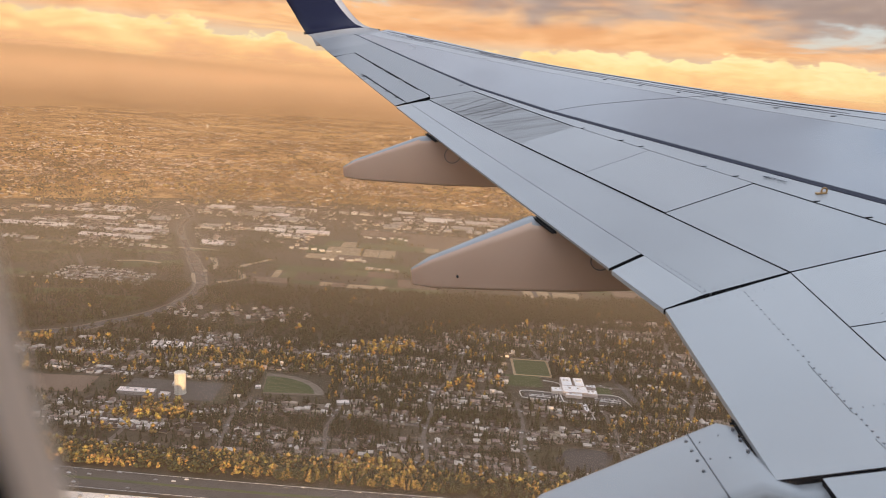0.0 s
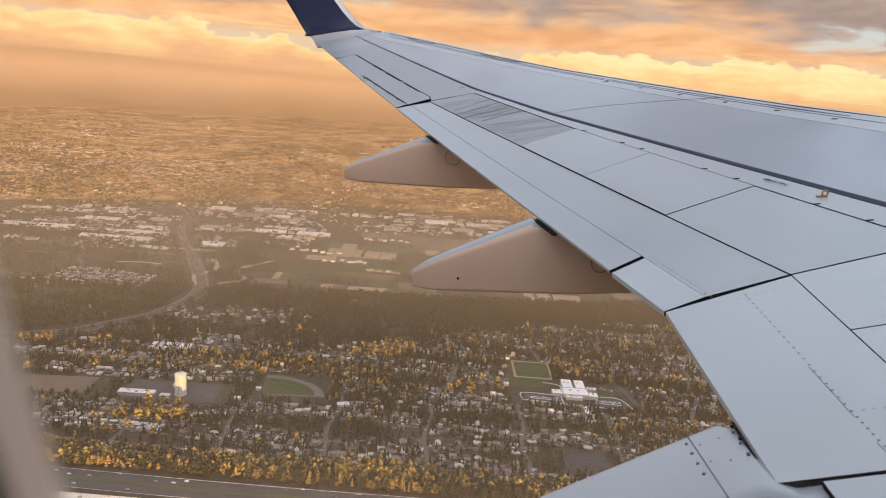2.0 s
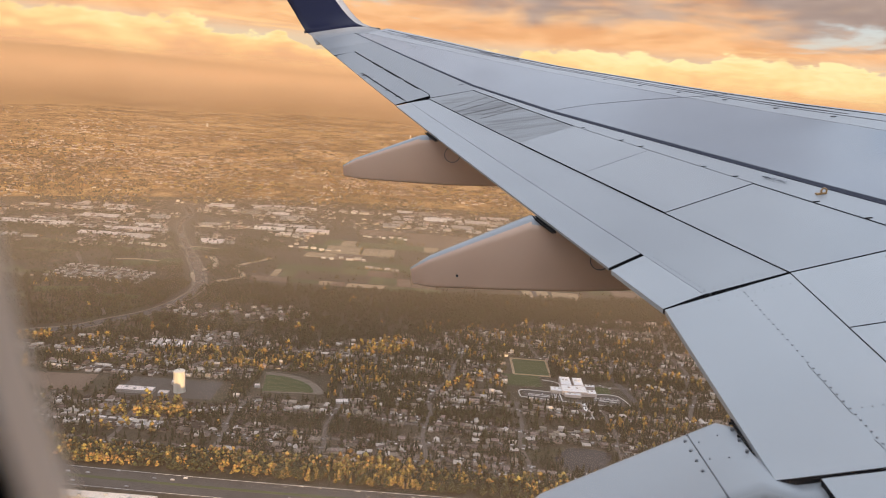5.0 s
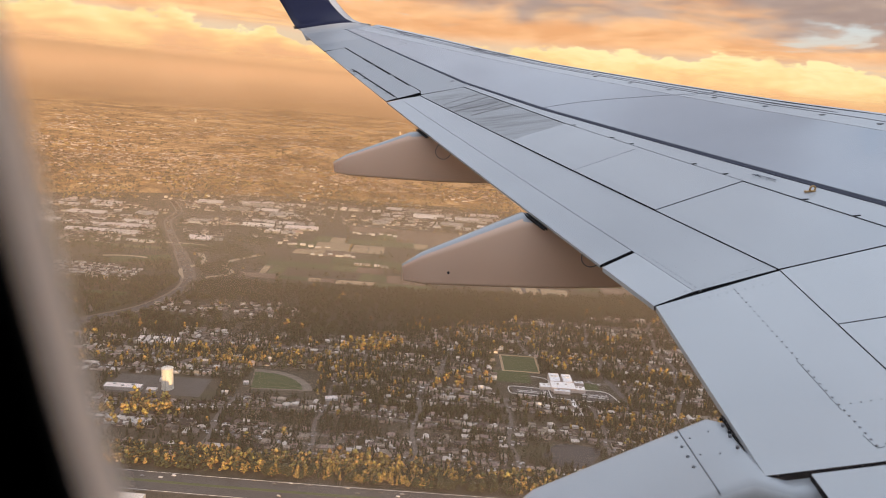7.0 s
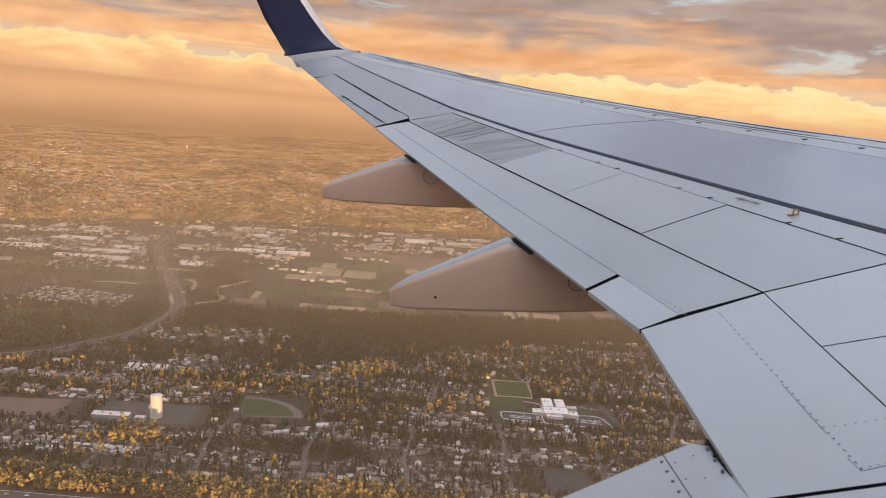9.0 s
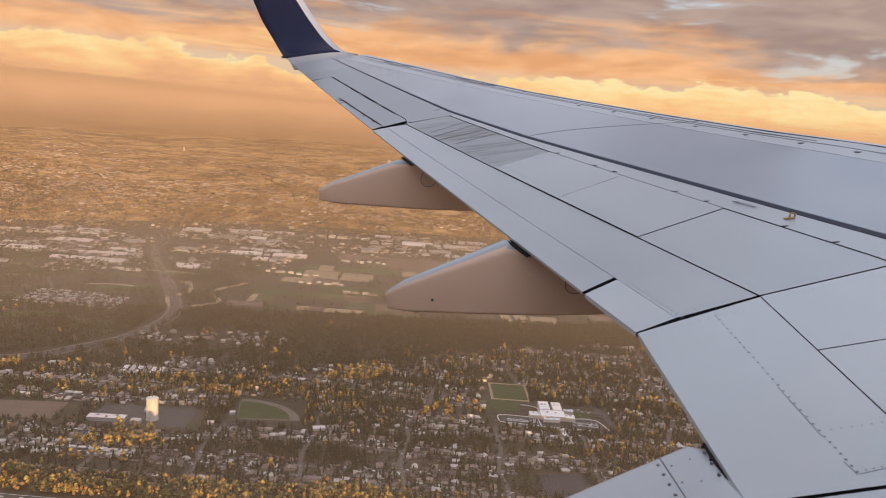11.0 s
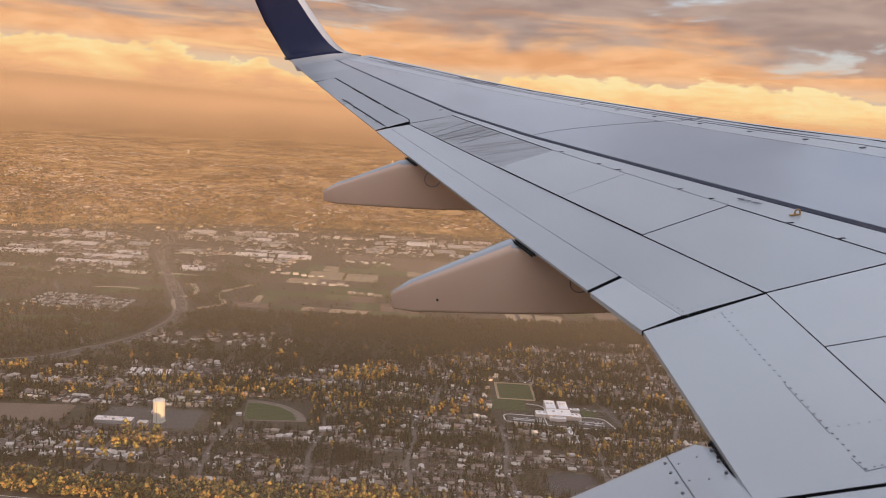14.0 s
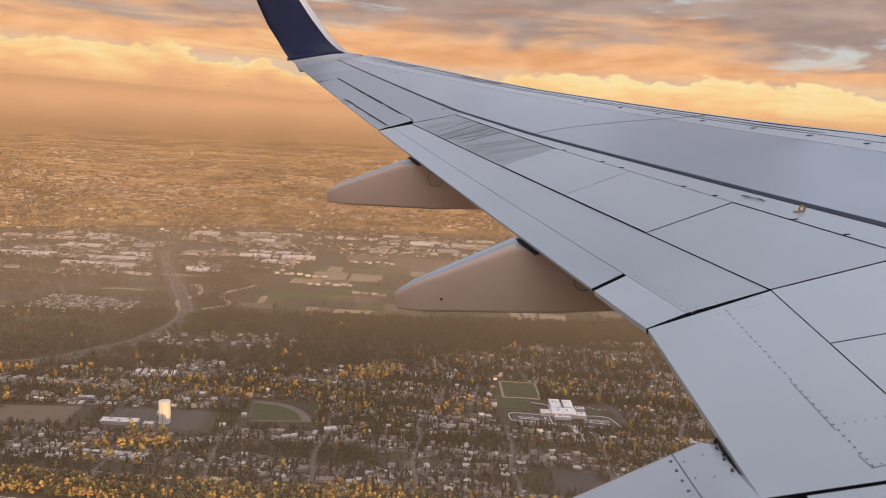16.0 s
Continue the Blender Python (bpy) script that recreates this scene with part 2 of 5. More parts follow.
SIDING = material("painted_siding", [(0.25, 0.21, 0.17), (0.50, 0.43, 0.36)], 0.3, 0.7, random_tint=0.4)
WALL_BITS = material("painted_siding_far", [(0.34, 0.30, 0.26), (0.76, 0.72, 0.66)], 0.02, 0.7, random_tint=0.4, islands=True)
FACTORY_WALL = material("ribbed_steel_wall", [(0.40, 0.39, 0.37), (0.55, 0.54, 0.52)], 0.3, 0.6, random_tint=0.3)
CAR_PAINT = material("car_paint", [(0.25, 0.25, 0.26), (0.6, 0.6, 0.6)], 0.02, 0.3, random_tint=0.8, islands=True)
TANK = material("cream_tank_paint", [(0.70, 0.68, 0.60), (0.78, 0.76, 0.68)], 0.3, 0.5)
BARK = material("bark", [(0.06, 0.045, 0.03), (0.11, 0.085, 0.06)], 2.0, 0.9)
CONIFER = material("dark_conifer", [(0.014, 0.024, 0.012), (0.03, 0.042, 0.02)], 0.3, 0.9, random_tint=0.35, islands=True)
GOLD = material("golden_leaves", [(0.19, 0.145, 0.042), (0.38, 0.28, 0.087)], 0.3, 0.85, random_tint=0.55, islands=True)
OLIVE = material("olive_brown_leaves", [(0.026, 0.038, 0.018), (0.047, 0.059, 0.028)], 0.3, 0.9, random_tint=0.32, islands=True)
WATER = material("river_water", [(0.022, 0.026, 0.028), (0.032, 0.036, 0.037)], 0.02, 0.25, 0.05, 0.5, spec=0.2)
GRAVEL = material("gravel_bar", [(0.13, 0.11, 0.09), (0.20, 0.175, 0.145)], 0.04, 0.9)
SAND = material("pale_sand", [(0.34, 0.28, 0.20), (0.46, 0.39, 0.29)], 0.05, 0.9)
SOIL = material("ploughed_soil", [(0.13, 0.092, 0.066), (0.22, 0.16, 0.12)], 0.02, 0.95, stretch=(1, 0.15, 1))
STUBBLE = material("stubble_field", [(0.30, 0.225, 0.14), (0.46, 0.365, 0.24)], 0.02, 0.95, stretch=(0.15, 1, 1))
PASTURE = material("pasture", [(0.065, 0.088, 0.035), (0.13, 0.14, 0.065)], 0.015, 0.95)
CROP = material("dark_green_crop", [(0.04, 0.062, 0.024), (0.075, 0.098, 0.04)], 0.02, 0.95, stretch=(0.2, 1, 1))


def build_hillside():
    """Settled land far out: blocks of roofs, tree lines and clearings, laid out on the plan coordinates."""
    m = bpy.data.materials.new("settled_slope")
    nodes, links, node = tree_of(m)
    uv = node("ShaderNodeUVMap")
    uv.uv_map = "plan"

    def grain(scale, detail, shift):
        mp = node("ShaderNodeMapping")
        mp.inputs["Rotation"].default_value = (0, 0, 0.12)
        mp.inputs["Location"].default_value = (shift, shift * 0.6, 0)
        mp.inputs["Scale"].default_value = scale
        links.new(uv.outputs[0], mp.inputs["Vector"])
        n = node("ShaderNodeTexNoise", Scale=1.0, Detail=detail, Roughness=0.62)
        links.new(mp.outputs[0], n.inputs["Vector"])
        return n.outputs["Fac"]
    fine, rows, areas, ridges = grain((14, 9, 1), 6, 1.0), grain((3.4, 2.2, 1), 5, 4.0), grain((0.75, 0.6, 1), 4, 9.0), grain((0.5, 1.1, 1), 5, 14.0)
    f = maths(node, links, "ADD", maths(node, links, "MULTIPLY", fine, 0.42), maths(node, links, "MULTIPLY", rows, 0.38))
    f = maths(node, links, "ADD", f, maths(node, links, "MULTIPLY", areas, 0.24))
    col = ramp(node, links, f, [(0.40, (0.055, 0.042, 0.022)), (0.48, (0.18, 0.115, 0.05)), (0.55, (0.40, 0.265, 0.12)), (0.61, (0.58, 0.43, 0.22)), (0.68, (0.72, 0.58, 0.38))])
    # long dark wooded ridges and a few open tan slopes
    col = blend(node, links, between(node, links, ridges, 0.585, 0.64, 0.0, 0.8), col, (0.05, 0.038, 0.02))
    col = blend(node, links, between(node, links, areas, 0.60, 0.66, 0.0, 0.7), col, (0.36, 0.235, 0.095))
    b = node("ShaderNodeBsdfPrincipled", Roughness=0.9)
    b.inputs["Specular IOR Level"].default_value = 0.2
    links.new(col, b.inputs["Base Color"])
    out = node("ShaderNodeOutputMaterial")
    links.new(b.outputs[0], out.inputs["Surface"])
    return m


HILLSIDE = build_hillside()


def build_haze():
    m = bpy.data.materials.new("haze_sheet")
    nodes, links, node = tree_of(m)
    pos = node("ShaderNodeNewGeometry").outputs["Position"]
    flat = node("ShaderNodeVectorMath")
    flat.operation = "MULTIPLY"
    flat.inputs[1].default_value = (1, 1, 0)
    links.new(pos, flat.inputs[0])
    length = node("ShaderNodeVectorMath")
    length.operation = "LENGTH"
    links.new(flat.outputs[0], length.inputs[0])
    drift = node("ShaderNodeTexNoise", Scale=0.0012, Detail=4.0)
    links.new(pos, drift.inputs["Vector"])
    away = length.outputs["Value"]
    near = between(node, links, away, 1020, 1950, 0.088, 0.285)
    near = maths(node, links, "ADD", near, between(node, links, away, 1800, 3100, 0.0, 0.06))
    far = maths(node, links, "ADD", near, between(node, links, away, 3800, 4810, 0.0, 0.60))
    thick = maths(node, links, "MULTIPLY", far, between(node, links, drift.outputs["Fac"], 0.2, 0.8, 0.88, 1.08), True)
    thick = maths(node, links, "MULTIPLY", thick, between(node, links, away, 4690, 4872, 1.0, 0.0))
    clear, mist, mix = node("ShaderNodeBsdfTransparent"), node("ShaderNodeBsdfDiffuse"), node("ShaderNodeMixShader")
    # the sheet stands in for haze in the air; a fixed normal lights it evenly
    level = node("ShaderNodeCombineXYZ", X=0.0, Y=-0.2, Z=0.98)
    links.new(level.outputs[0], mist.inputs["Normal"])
    # the warm tone of sunlit haze is put into the colour, by distance
    low_haze_tint = blend(node, links, between(node, links, away, 1250, 1900), (0.86, 0.54, 0.30), (0.80, 0.545, 0.325))
    links.new(blend(node, links, between(node, links, away, 1900, 3300), low_haze_tint, (0.82, 0.49, 0.25)), mist.inputs["Color"])
    links.new(thick, mix.inputs[0])
    links.new(clear.outputs[0], mix.inputs[1])
    links.new(mist.outputs[0], mix.inputs[2])
    out = node("ShaderNodeOutputMaterial")
    links.new(mix.outputs[0], out.inputs["Surface"])
    return m


HAZE = build_haze()


def build_pane():
    m = bpy.data.materials.new("window_acrylic")
    nodes, links, node = tree_of(m)
    clear, gloss, mix = node("ShaderNodeBsdfTransparent"), node("ShaderNodeBsdfGlossy", Roughness=0.05), node("ShaderNodeMixShader")
    mix.inputs[0].default_value = 0.02
    links.new(clear.outputs[0], mix.inputs[1])
    links.new(gloss.outputs[0], mix.inputs[2])
    out = node("ShaderNodeOutputMaterial")
    links.new(mix.outputs[0], out.inputs["Surface"])
    return m


ACRYLIC = build_pane()


# ---- mesh helpers ----
def mesh_of(name, verts, faces, mat, smooth=False):
    me = bpy.data.meshes.new(name)
    if isinstance(faces, np.ndarray):
        v = np.asarray(verts, dtype=np.float32)
        me.vertices.add(len(v))
        me.vertices.foreach_set("co", v.ravel())
        n, k = faces.shape
        me.loops.add(n * k)
        me.loops.foreach_set("vertex_index", faces.astype(np.int32).ravel())
        me.polygons.add(n)
        me.polygons.foreach_set("loop_start", np.arange(n, dtype=np.int32) * k)
        me.update(calc_edges=True)
        me.validate()
    else:
        me.from_pydata([tuple(p) for p in verts], [], faces)
    me.materials.append(mat)
    if smooth:
        me.polygons.foreach_set("use_smooth", np.ones(len(me.polygons), dtype=bool))
    return me


def part(name, data, parent, label=""):
    ob = new(name, data)
    ob.parent = parent
    if label:
        ob["label"] = label
    return ob


def tube(rings, closed=True, caps=True):
    """Quads between rings of points."""
    n = len(rings[0])
    verts = [p for ring in rings for p in ring]
    faces = []
    for i in range(len(rings) - 1):
        for j in range(n if closed else n - 1):
            k = (j + 1) % n
            faces.append((i * n + j, i * n + k, (i + 1) * n + k, (i + 1) * n + j))
    if caps:
        faces.append(tuple(reversed(range(n))))
        faces.append(tuple((len(rings) - 1) * n + j for j in range(n)))
    return verts, faces


def box(x0, y0, z0, x1, y1, z1):
    v = [(x0, y0, z0), (x1, y0, z0), (x1, y1, z0), (x0, y1, z0), (x0, y0, z1), (x1, y0, z1), (x1, y1, z1), (x0, y1, z1)]
    return v, [(0, 3, 2, 1), (4, 5, 6, 7), (0, 1, 5, 4), (1, 2, 6, 5), (2, 3, 7, 6), (3, 0, 4, 7)]


class Heap:
    """Many copies of small triangle meshes in one mesh."""

    def __init__(self):
        self.v, self.f, self.n = [], [], 0

    def put(self, shape, at, turn=0.0, size=(1, 1, 1)):
        v, f = shape
        c, s = math.cos(turn), math.sin(turn)
        p = v * np.asarray(size)
        q = np.stack((p[:, 0] * c - p[:, 1] * s + at[0], p[:, 0] * s + p[:, 1] * c + at[1], p[:, 2] + at[2]), 1)
        self.v.append(q)
        self.f.append(f + self.n)
        self.n += len(v)

    def done(self, name, mat):
        return mesh_of(name, np.concatenate(self.v), np.concatenate(self.f), mat)


def tris(verts, faces):
    out = []
    for f in faces:
        for i in range(1, len(f) - 1):
            out.append((f[0], f[i], f[i + 1]))
    return np.array(verts, dtype=float), np.array(out, dtype=int)


# ---- the land ----
def smooth(a, b, x):
    t = min(1.0, max(0.0, (x - a) / (b - a)))
    return t * t * (3 - 2 * t)


def far_rise(r):
    """Height of the land that climbs to the skyline, at r metres out."""
    t = max(0.0, (r - 2950) / 1930)
    return 455 * (t ** 1.32) + 40 * smooth(2890, 3060, r)


def land(x, y):
    """Height of the ground: a flat valley, then a scarp and a long slope up to the skyline."""
    r = math.hypot(x, y)
    if r < 2600 or y < 0:
        return 0.0
    return far_rise(r) * smooth(0.30, 0.62, y / r)


# along the slope: how far out a level plain would show at the same dip
SLOPE_R = np.linspace(2900, 4860, 400)
SLOPE_D = np.array([EYE / max(0.006, (EYE - far_rise(r)) / r) for r in SLOPE_R])


def build_ground():
    radii = [0, 150, 300, 450, 600, 800, 1000, 1300, 1600, 2000, 2400] + [2600 + 30 * i for i in range(77)]
    spokes = 240
    verts, faces = [(0, 0, 0)], []
    for r in radii[1:]:
        for j in range(spokes):
            a = 2 * math.pi * j / spokes
            x, y = r * math.cos(a), r * math.sin(a)
            verts.append((x, y, land(x, y)))
    for j in range(spokes):
        faces.append((0, 1 + j, 1 + (j + 1) % spokes))
    for i in range(len(radii) - 2):
        for j in range(spokes):
            a, b = 1 + i * spokes + j, 1 + i * spokes + (j + 1) % spokes
            faces.append((a, a + spokes, b + spokes, b))
    me = mesh_of("ground", verts, faces, GROUND, True)
    me.materials.append(HILLSIDE)
    me.polygons.foreach_set("material_index", [1 if min(verts[i][2] for i in f) > 12 else 0 for f in faces])
    # plan coordinates in kilometres; on the slope the plots lengthen towards the skyline
    plan = me.uv_layers.new(name="plan")
    co = np.array(verts)
    r = np.maximum(1.0, np.hypot(co[:, 0], co[:, 1]))
    grow = np.where(r > SLOPE_R[0], np.interp(r, SLOPE_R, SLOPE_D), r) / r / 1000
    index = np.empty(len(me.loops), dtype=np.int32)
    me.loops.foreach_get("vertex_index", index)
    plan.data.foreach_set("uv", (co[:, :2] * grow[:, None])[index].astype(np.float32).ravel())
    ob = new("ground", me)
    tagged(ob, "brown and dull green ground under a wide suburb", "ground", kind="structure")
    # added see-through sheet above the ground, in place of haze in the air
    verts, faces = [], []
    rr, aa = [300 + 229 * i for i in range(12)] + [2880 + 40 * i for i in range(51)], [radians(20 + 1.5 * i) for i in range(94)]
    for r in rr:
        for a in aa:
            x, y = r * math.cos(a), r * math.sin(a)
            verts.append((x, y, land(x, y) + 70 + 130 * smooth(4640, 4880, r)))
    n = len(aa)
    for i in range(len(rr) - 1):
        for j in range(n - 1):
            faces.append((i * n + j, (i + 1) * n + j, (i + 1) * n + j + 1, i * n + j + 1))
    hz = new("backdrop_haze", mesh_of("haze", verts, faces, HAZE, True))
    tagged(hz, "thin warm-tinted sheet over the land standing in for evening haze", "haze", kind="structure")


build_ground()


def ribbon(name, points, width, mat, z, label, category="road"):
    """A flat strip along a line of points."""
    pts = [Vector((*p, 0)) for p in points]
    fine = []
    for i in range(len(pts) - 1):
        p0, p1, p2, p3 = pts[max(0, i - 1)], pts[i], pts[i + 1], pts[min(len(pts) - 1, i + 2)]
        for k in range(8):
            t = k / 8
            fine.append(0.5 * ((2 * p1) + (p2 - p0) * t + (2 * p0 - 5 * p1 + 4 * p2 - p3) * t * t + (3 * p1 - p0 - 3 * p2 + p3) * t ** 3))
    fine.append(pts[-1])
    verts, faces = [], []
    for i, p in enumerate(fine):
        d = (fine[min(i + 1, len(fine) - 1)] - fine[max(0, i - 1)]).normalized()
        side = Vector((-d.y, d.x, 0)) * width / 2
        for q in (p - side, p + side):
            verts.append((q.x, q.y, land(q.x, q.y) + z))
        for q in (p - side, p + side):
            verts.append((q.x, q.y, land(q.x, q.y) - 0.3))
    for i in range(len(fine) - 1):
        a, b = i * 4, i * 4 + 4
        faces += [(a, b, b + 1, a + 1), (a, a + 2, b + 2, b), (a + 1, b + 1, b + 3, a + 3)]
    ob = new(name, mesh_of(name, verts, faces, mat))
    return tagged(ob, label, category, kind="structure")


def patch(name, corners, mat, label, category="field", z=0.25):
    """A flat plot with a low edge; corners run anticlockwise."""
    n = len(corners)
    verts = [(x, y, land(x, y) + z) for x, y in corners] + [(x, y, land(x, y) - 0.3) for x, y in corners]
    faces = [tuple(range(n))] + [(i, n + i, n + (i + 1) % n, (i + 1) % n) for i in range(n)]
    ob = new(name, mesh_of(name, verts, faces, mat))
    return tagged(ob, label, category, kind="structure")


def quad(cx, cy, w, d, turn=0.0):
    c, s = math.cos(turn), math.sin(turn)
    return [(cx + x * c - y * s, cy + x * s + y * c) for x, y in ((-w / 2, -d / 2), (w / 2, -d / 2), (w / 2, d / 2), (-w / 2, d / 2))]


def inside(x, y, corners):
    hit = False
    for (x0, y0), (x1, y1) in zip(corners, corners[1:] + corners[:1]):
        if (y0 > y) != (y1 > y) and x < (x1 - x0) * (y - y0) / (y1 - y0) + x0:
            hit = not hit
    return hit


BOUNDS = []            # the plots' outer limits
HEDGES = []            # tree rows along field edges
KEEP_OUT = []          # plots where neither houses nor trees stand
FOREST_S = [(-2600, 1150), (-1000, 1150), (-791, 1215), (-425, 1352), (-191, 1345), (60, 1500), (309, 1600), (700, 1640), (2400, 1700)]
FOREST_N = [(-2600, 1560), (-1001, 1540), (-520, 1640), (-106, 1690), (329, 1740), (700, 1830), (2400, 1900)]


def along(x, line):
    return float(np.interp(x, [p[0] for p in line], [p[1] for p in line]))


RIVER = [(-1250, 1080), (-808, 1228), (-701, 1320), (-633, 1430), (-626, 1616), (-761, 1903), (-941, 2257), (-985, 2460), (-1080, 2640)]
ribbon("river_bank", RIVER[:6], 36, GRAVEL, 0.2, "pale gravel banks of a small river", "river bank")
ribbon("river", RIVER[:6], 22, WATER, 0.45, "dull grey river winding through woods", "river")
ribbon("river_bank", RIVER[5:], 26, GRAVEL, 0.2, "pale gravel banks of a small river", "river bank")
ribbon("river", RIVER[5:], 15, WATER, 0.45, "dull grey river between warehouses", "river")
ribbon("river_bank", [(-540, 1930), (-600, 1810), (-555, 1720), (-600, 1660)], 16, SAND, 0.22, "pale dry side channel of gravel", "river bank")
ribbon("river_bank", [(-700, 1900), (-655, 1800), (-680, 1720), (-640, 1640)], 16, SAND, 0.24, "pale dry side channel of gravel", "river bank")
HIGHWAY = [(-2400, 800), (-1200, 792), (-500, 772), (0, 776), (600, 800), (2000, 880)]
ribbon("road", HIGHWAY, 44, ASPHALT, 0.3, "wide grey motorway of two carriageways", "motorway")
ribbon("road_median", HIGHWAY, 5, PASTURE, 0.5, "narrow grassy strip between the carriageways", "median")
for k in (-20, 20):
    ribbon("road_line", [(x, y + k) for x, y in HIGHWAY], 0.4, WHITE_LINE, 0.55, "white edge line on the motorway", "road marking")
ribbon("road", [(-1050, 1830), (-982, 1728), (-860, 1560), (-724, 1351)], 10, STREET, 0.5, "pale country road to a river bridge")
ribbon("road", [(380, 860), (350, 1032), (246, 1509), (215, 1700), (160, 2300), (120, 2900)], 11, ASPHALT, 0.5, "straight grey road through woods and houses")
ribbon("road", [(-1900, 2560), (-900, 2420), (-300, 2480), (300, 2500), (1200, 2560)], 16, ASPHALT, 0.5, "valley road past warehouses")
ribbon("road", [(-700, 2900), (-560, 2480), (-500, 2150)], 12, ASPHALT, 0.55, "side road to the farms")

# fields of the valley floor
rng = random.Random(5)
FIELD_LOOKS = [(SOIL, "bare brown ploughed field"), (STUBBLE, "tan stubble field"), (PASTURE, "dull green pasture"), (CROP, "dark green crop in rows"), (STUBBLE, "tan stubble field"), (SOIL, "bare brown ploughed field")]
yy = 1700
for row in range(9):
    depth = (46, 78, 62, 96, 70, 110, 84, 120, 90)[row]
    x = -530 + 18 * row + rng.uniform(-50, 30)
    while x < 1300:
        w = rng.choice((rng.uniform(60, 110), rng.uniform(110, 230)))
        if yy > along(x + w / 2, FOREST_N) + 10 and abs(x + w / 2 - 180) > 30 and rng.random() < 0.86:
            split = rng.choice((1, 1, 1, 2, 3))
            for k in range(split):
                look_of, text = FIELD_LOOKS[rng.randrange(6)]
                ww = w / split
                skew = rng.uniform(-5, 5)
                cx = x + ww * (k + 0.5)
                corners = [(px + (skew if j > 1 else 0), py) for j, (px, py) in enumerate(quad(cx, yy + depth / 2, ww - 2.5, depth - rng.uniform(3, 12), 0.05))]
                patch("field", corners, look_of, text)
            KEEP_OUT.append(quad(x + w / 2, yy + depth / 2, w, depth, 0.05))
            if rng.random() < 0.5:
                HEDGES.append(((x, yy + depth + 0.03 * w), (x + w, yy + depth + 0.06 * w)) if rng.random() < 0.6 else ((x + w, yy), (x + w - 4, yy + depth)))
        x += w
    yy += depth
for (cx, cy, w, d, t) in ((-820, 1790, 150, 60, 0.5), (-900, 1500, 120, 40, 0.3), (-1010, 1420, 150, 36, 0.2), (-760, 1480, 90, 28, 0.1), (-1150, 1600, 160, 50, 0.35)):
    patch("field", quad(cx, cy, w, d, t), LAWN, "mown golf fairway between trees")
    KEEP_OUT.append(quad(cx, cy, w, d, t))

rng = random.Random(77)
for k in range(16):
    cx, cy = rng.uniform(-1500, -720), rng.uniform(1560, 2020)
    bend, long, tilt = rng.uniform(-18, 18), rng.uniform(50, 110), rng.uniform(0.05, 0.5)
    line = [(cx + long * u * math.cos(tilt) - bend * (1 - u * u) * math.sin(tilt), cy + long * u * math.sin(tilt) * 0.6 + bend * (1 - u * u)) for u in (-1, -0.5, 0, 0.5, 1)]
    if all(math.hypot(px + 870, py - 1650) > 120 for px, py in line):
        sand = k % 3 == 0
        ribbon("field", line, 11 if sand else 26, SAND if sand else PASTURE, 0.3, "pale sandy strip on a golf course" if sand else "mown golf fairway between trees", "golf course")
        KEEP_OUT.append(quad(cx, cy, long * 1.8, 26, tilt * 0.6))

# school grounds
SX, SY = 215, 1150
patch("track", quad(SX - 62.3, SY + 114, 74, 85, 0.03), STUBBLE, "worn brown rim of a sports field", "track", 0.15)
patch("field", quad(SX - 62.3, SY + 114, 64, 73, 0.03), LAWN, "green sports field with a worn edge beside a school")
patch("field", quad(SX - 85.1, SY + 47.1, 73, 50, 0.03), LAWN, "green playing field beside a school")
patch("field", quad(SX + 60.8, SY + 31.9, 26, 38, 0.03), LAWN, "small green lawn beside a school")
patch("pavement", quad(SX - 50.2, SY - 10.6, 70, 27, 0.03), ASPHALT, "grey school car park", "car park", 0.28)
patch("pavement", quad(SX + 63.8, SY - 6.1, 55, 30, 0.03), ASPHALT, "grey school car park", "car park", 0.28)
patch("pavement", quad(SX + 7.6, SY - 25.8, 160, 11, 0.03), ASPHALT, "grey drive in front of a school", "car park", 0.3)
KEEP_OUT += [quad(SX, SY + 15.2, 228, 106), quad(SX - 68.4, SY + 98.8, 84, 122)]
for line in ([(SX - 89.7, SY - 22.8), (SX - 88.2, SY + 3), (SX - 45.6, SY + 4.6), (SX - 19.8, SY + 1.5)], [(SX - 89.7, SY - 25.1), (SX, SY - 31.9), (SX + 68.4, SY - 33.4)],
             [(SX + 30.4, SY - 3), (SX + 45.6, SY + 10.6), (SX + 83.6, SY + 9.1), (SX + 100.3, SY - 30.4)], [(SX - 18.2, SY - 28.9), (SX - 19.8, SY + 1.5), (SX - 16.7, SY + 45.6), (SX - 45.6, SY + 56.2)],
             [(SX - 76, SY - 10.6), (SX - 22.8, SY - 12.2)], [(SX - 76, SY - 16.7), (SX - 22.8, SY - 18.2)], [(SX + 38, SY - 6.1), (SX + 83.6, SY - 9.1)], [(SX + 38, SY - 15.2), (SX + 83.6, SY - 18.2)],
             [(SX + 19.8, SY - 33.4), (SX + 25.8, SY - 91.2)]):
    ribbon("pavement", line, 1.9, WHITE_LINE, 0.6, "pale concrete walk around the school", "footpath")

# ball ground
BX, BY = -272, 1088
fan = [(BX - 34, BY - 30)] + [(BX - 34 + 84 * math.cos(a), BY - 30 + 66 * math.sin(a)) for a in (radians(8 + 10 * i) for i in range(10))]
patch("pavement", [(BX + (x - BX) * 1.22 + 6, BY + (y - BY) * 1.25 + 3) for x, y in fan], GRAVEL, "pale gravel track around a ball field", "track", 0.2)
patch("field", fan, LAWN, "dark green fan-shaped ball field", z=0.4)
KEEP_OUT.append(quad(BX + 8, BY, 120, 100))
patch("field", quad(-640, 1030, 120, 62, 0.1), SOIL, "bare brown open lot")
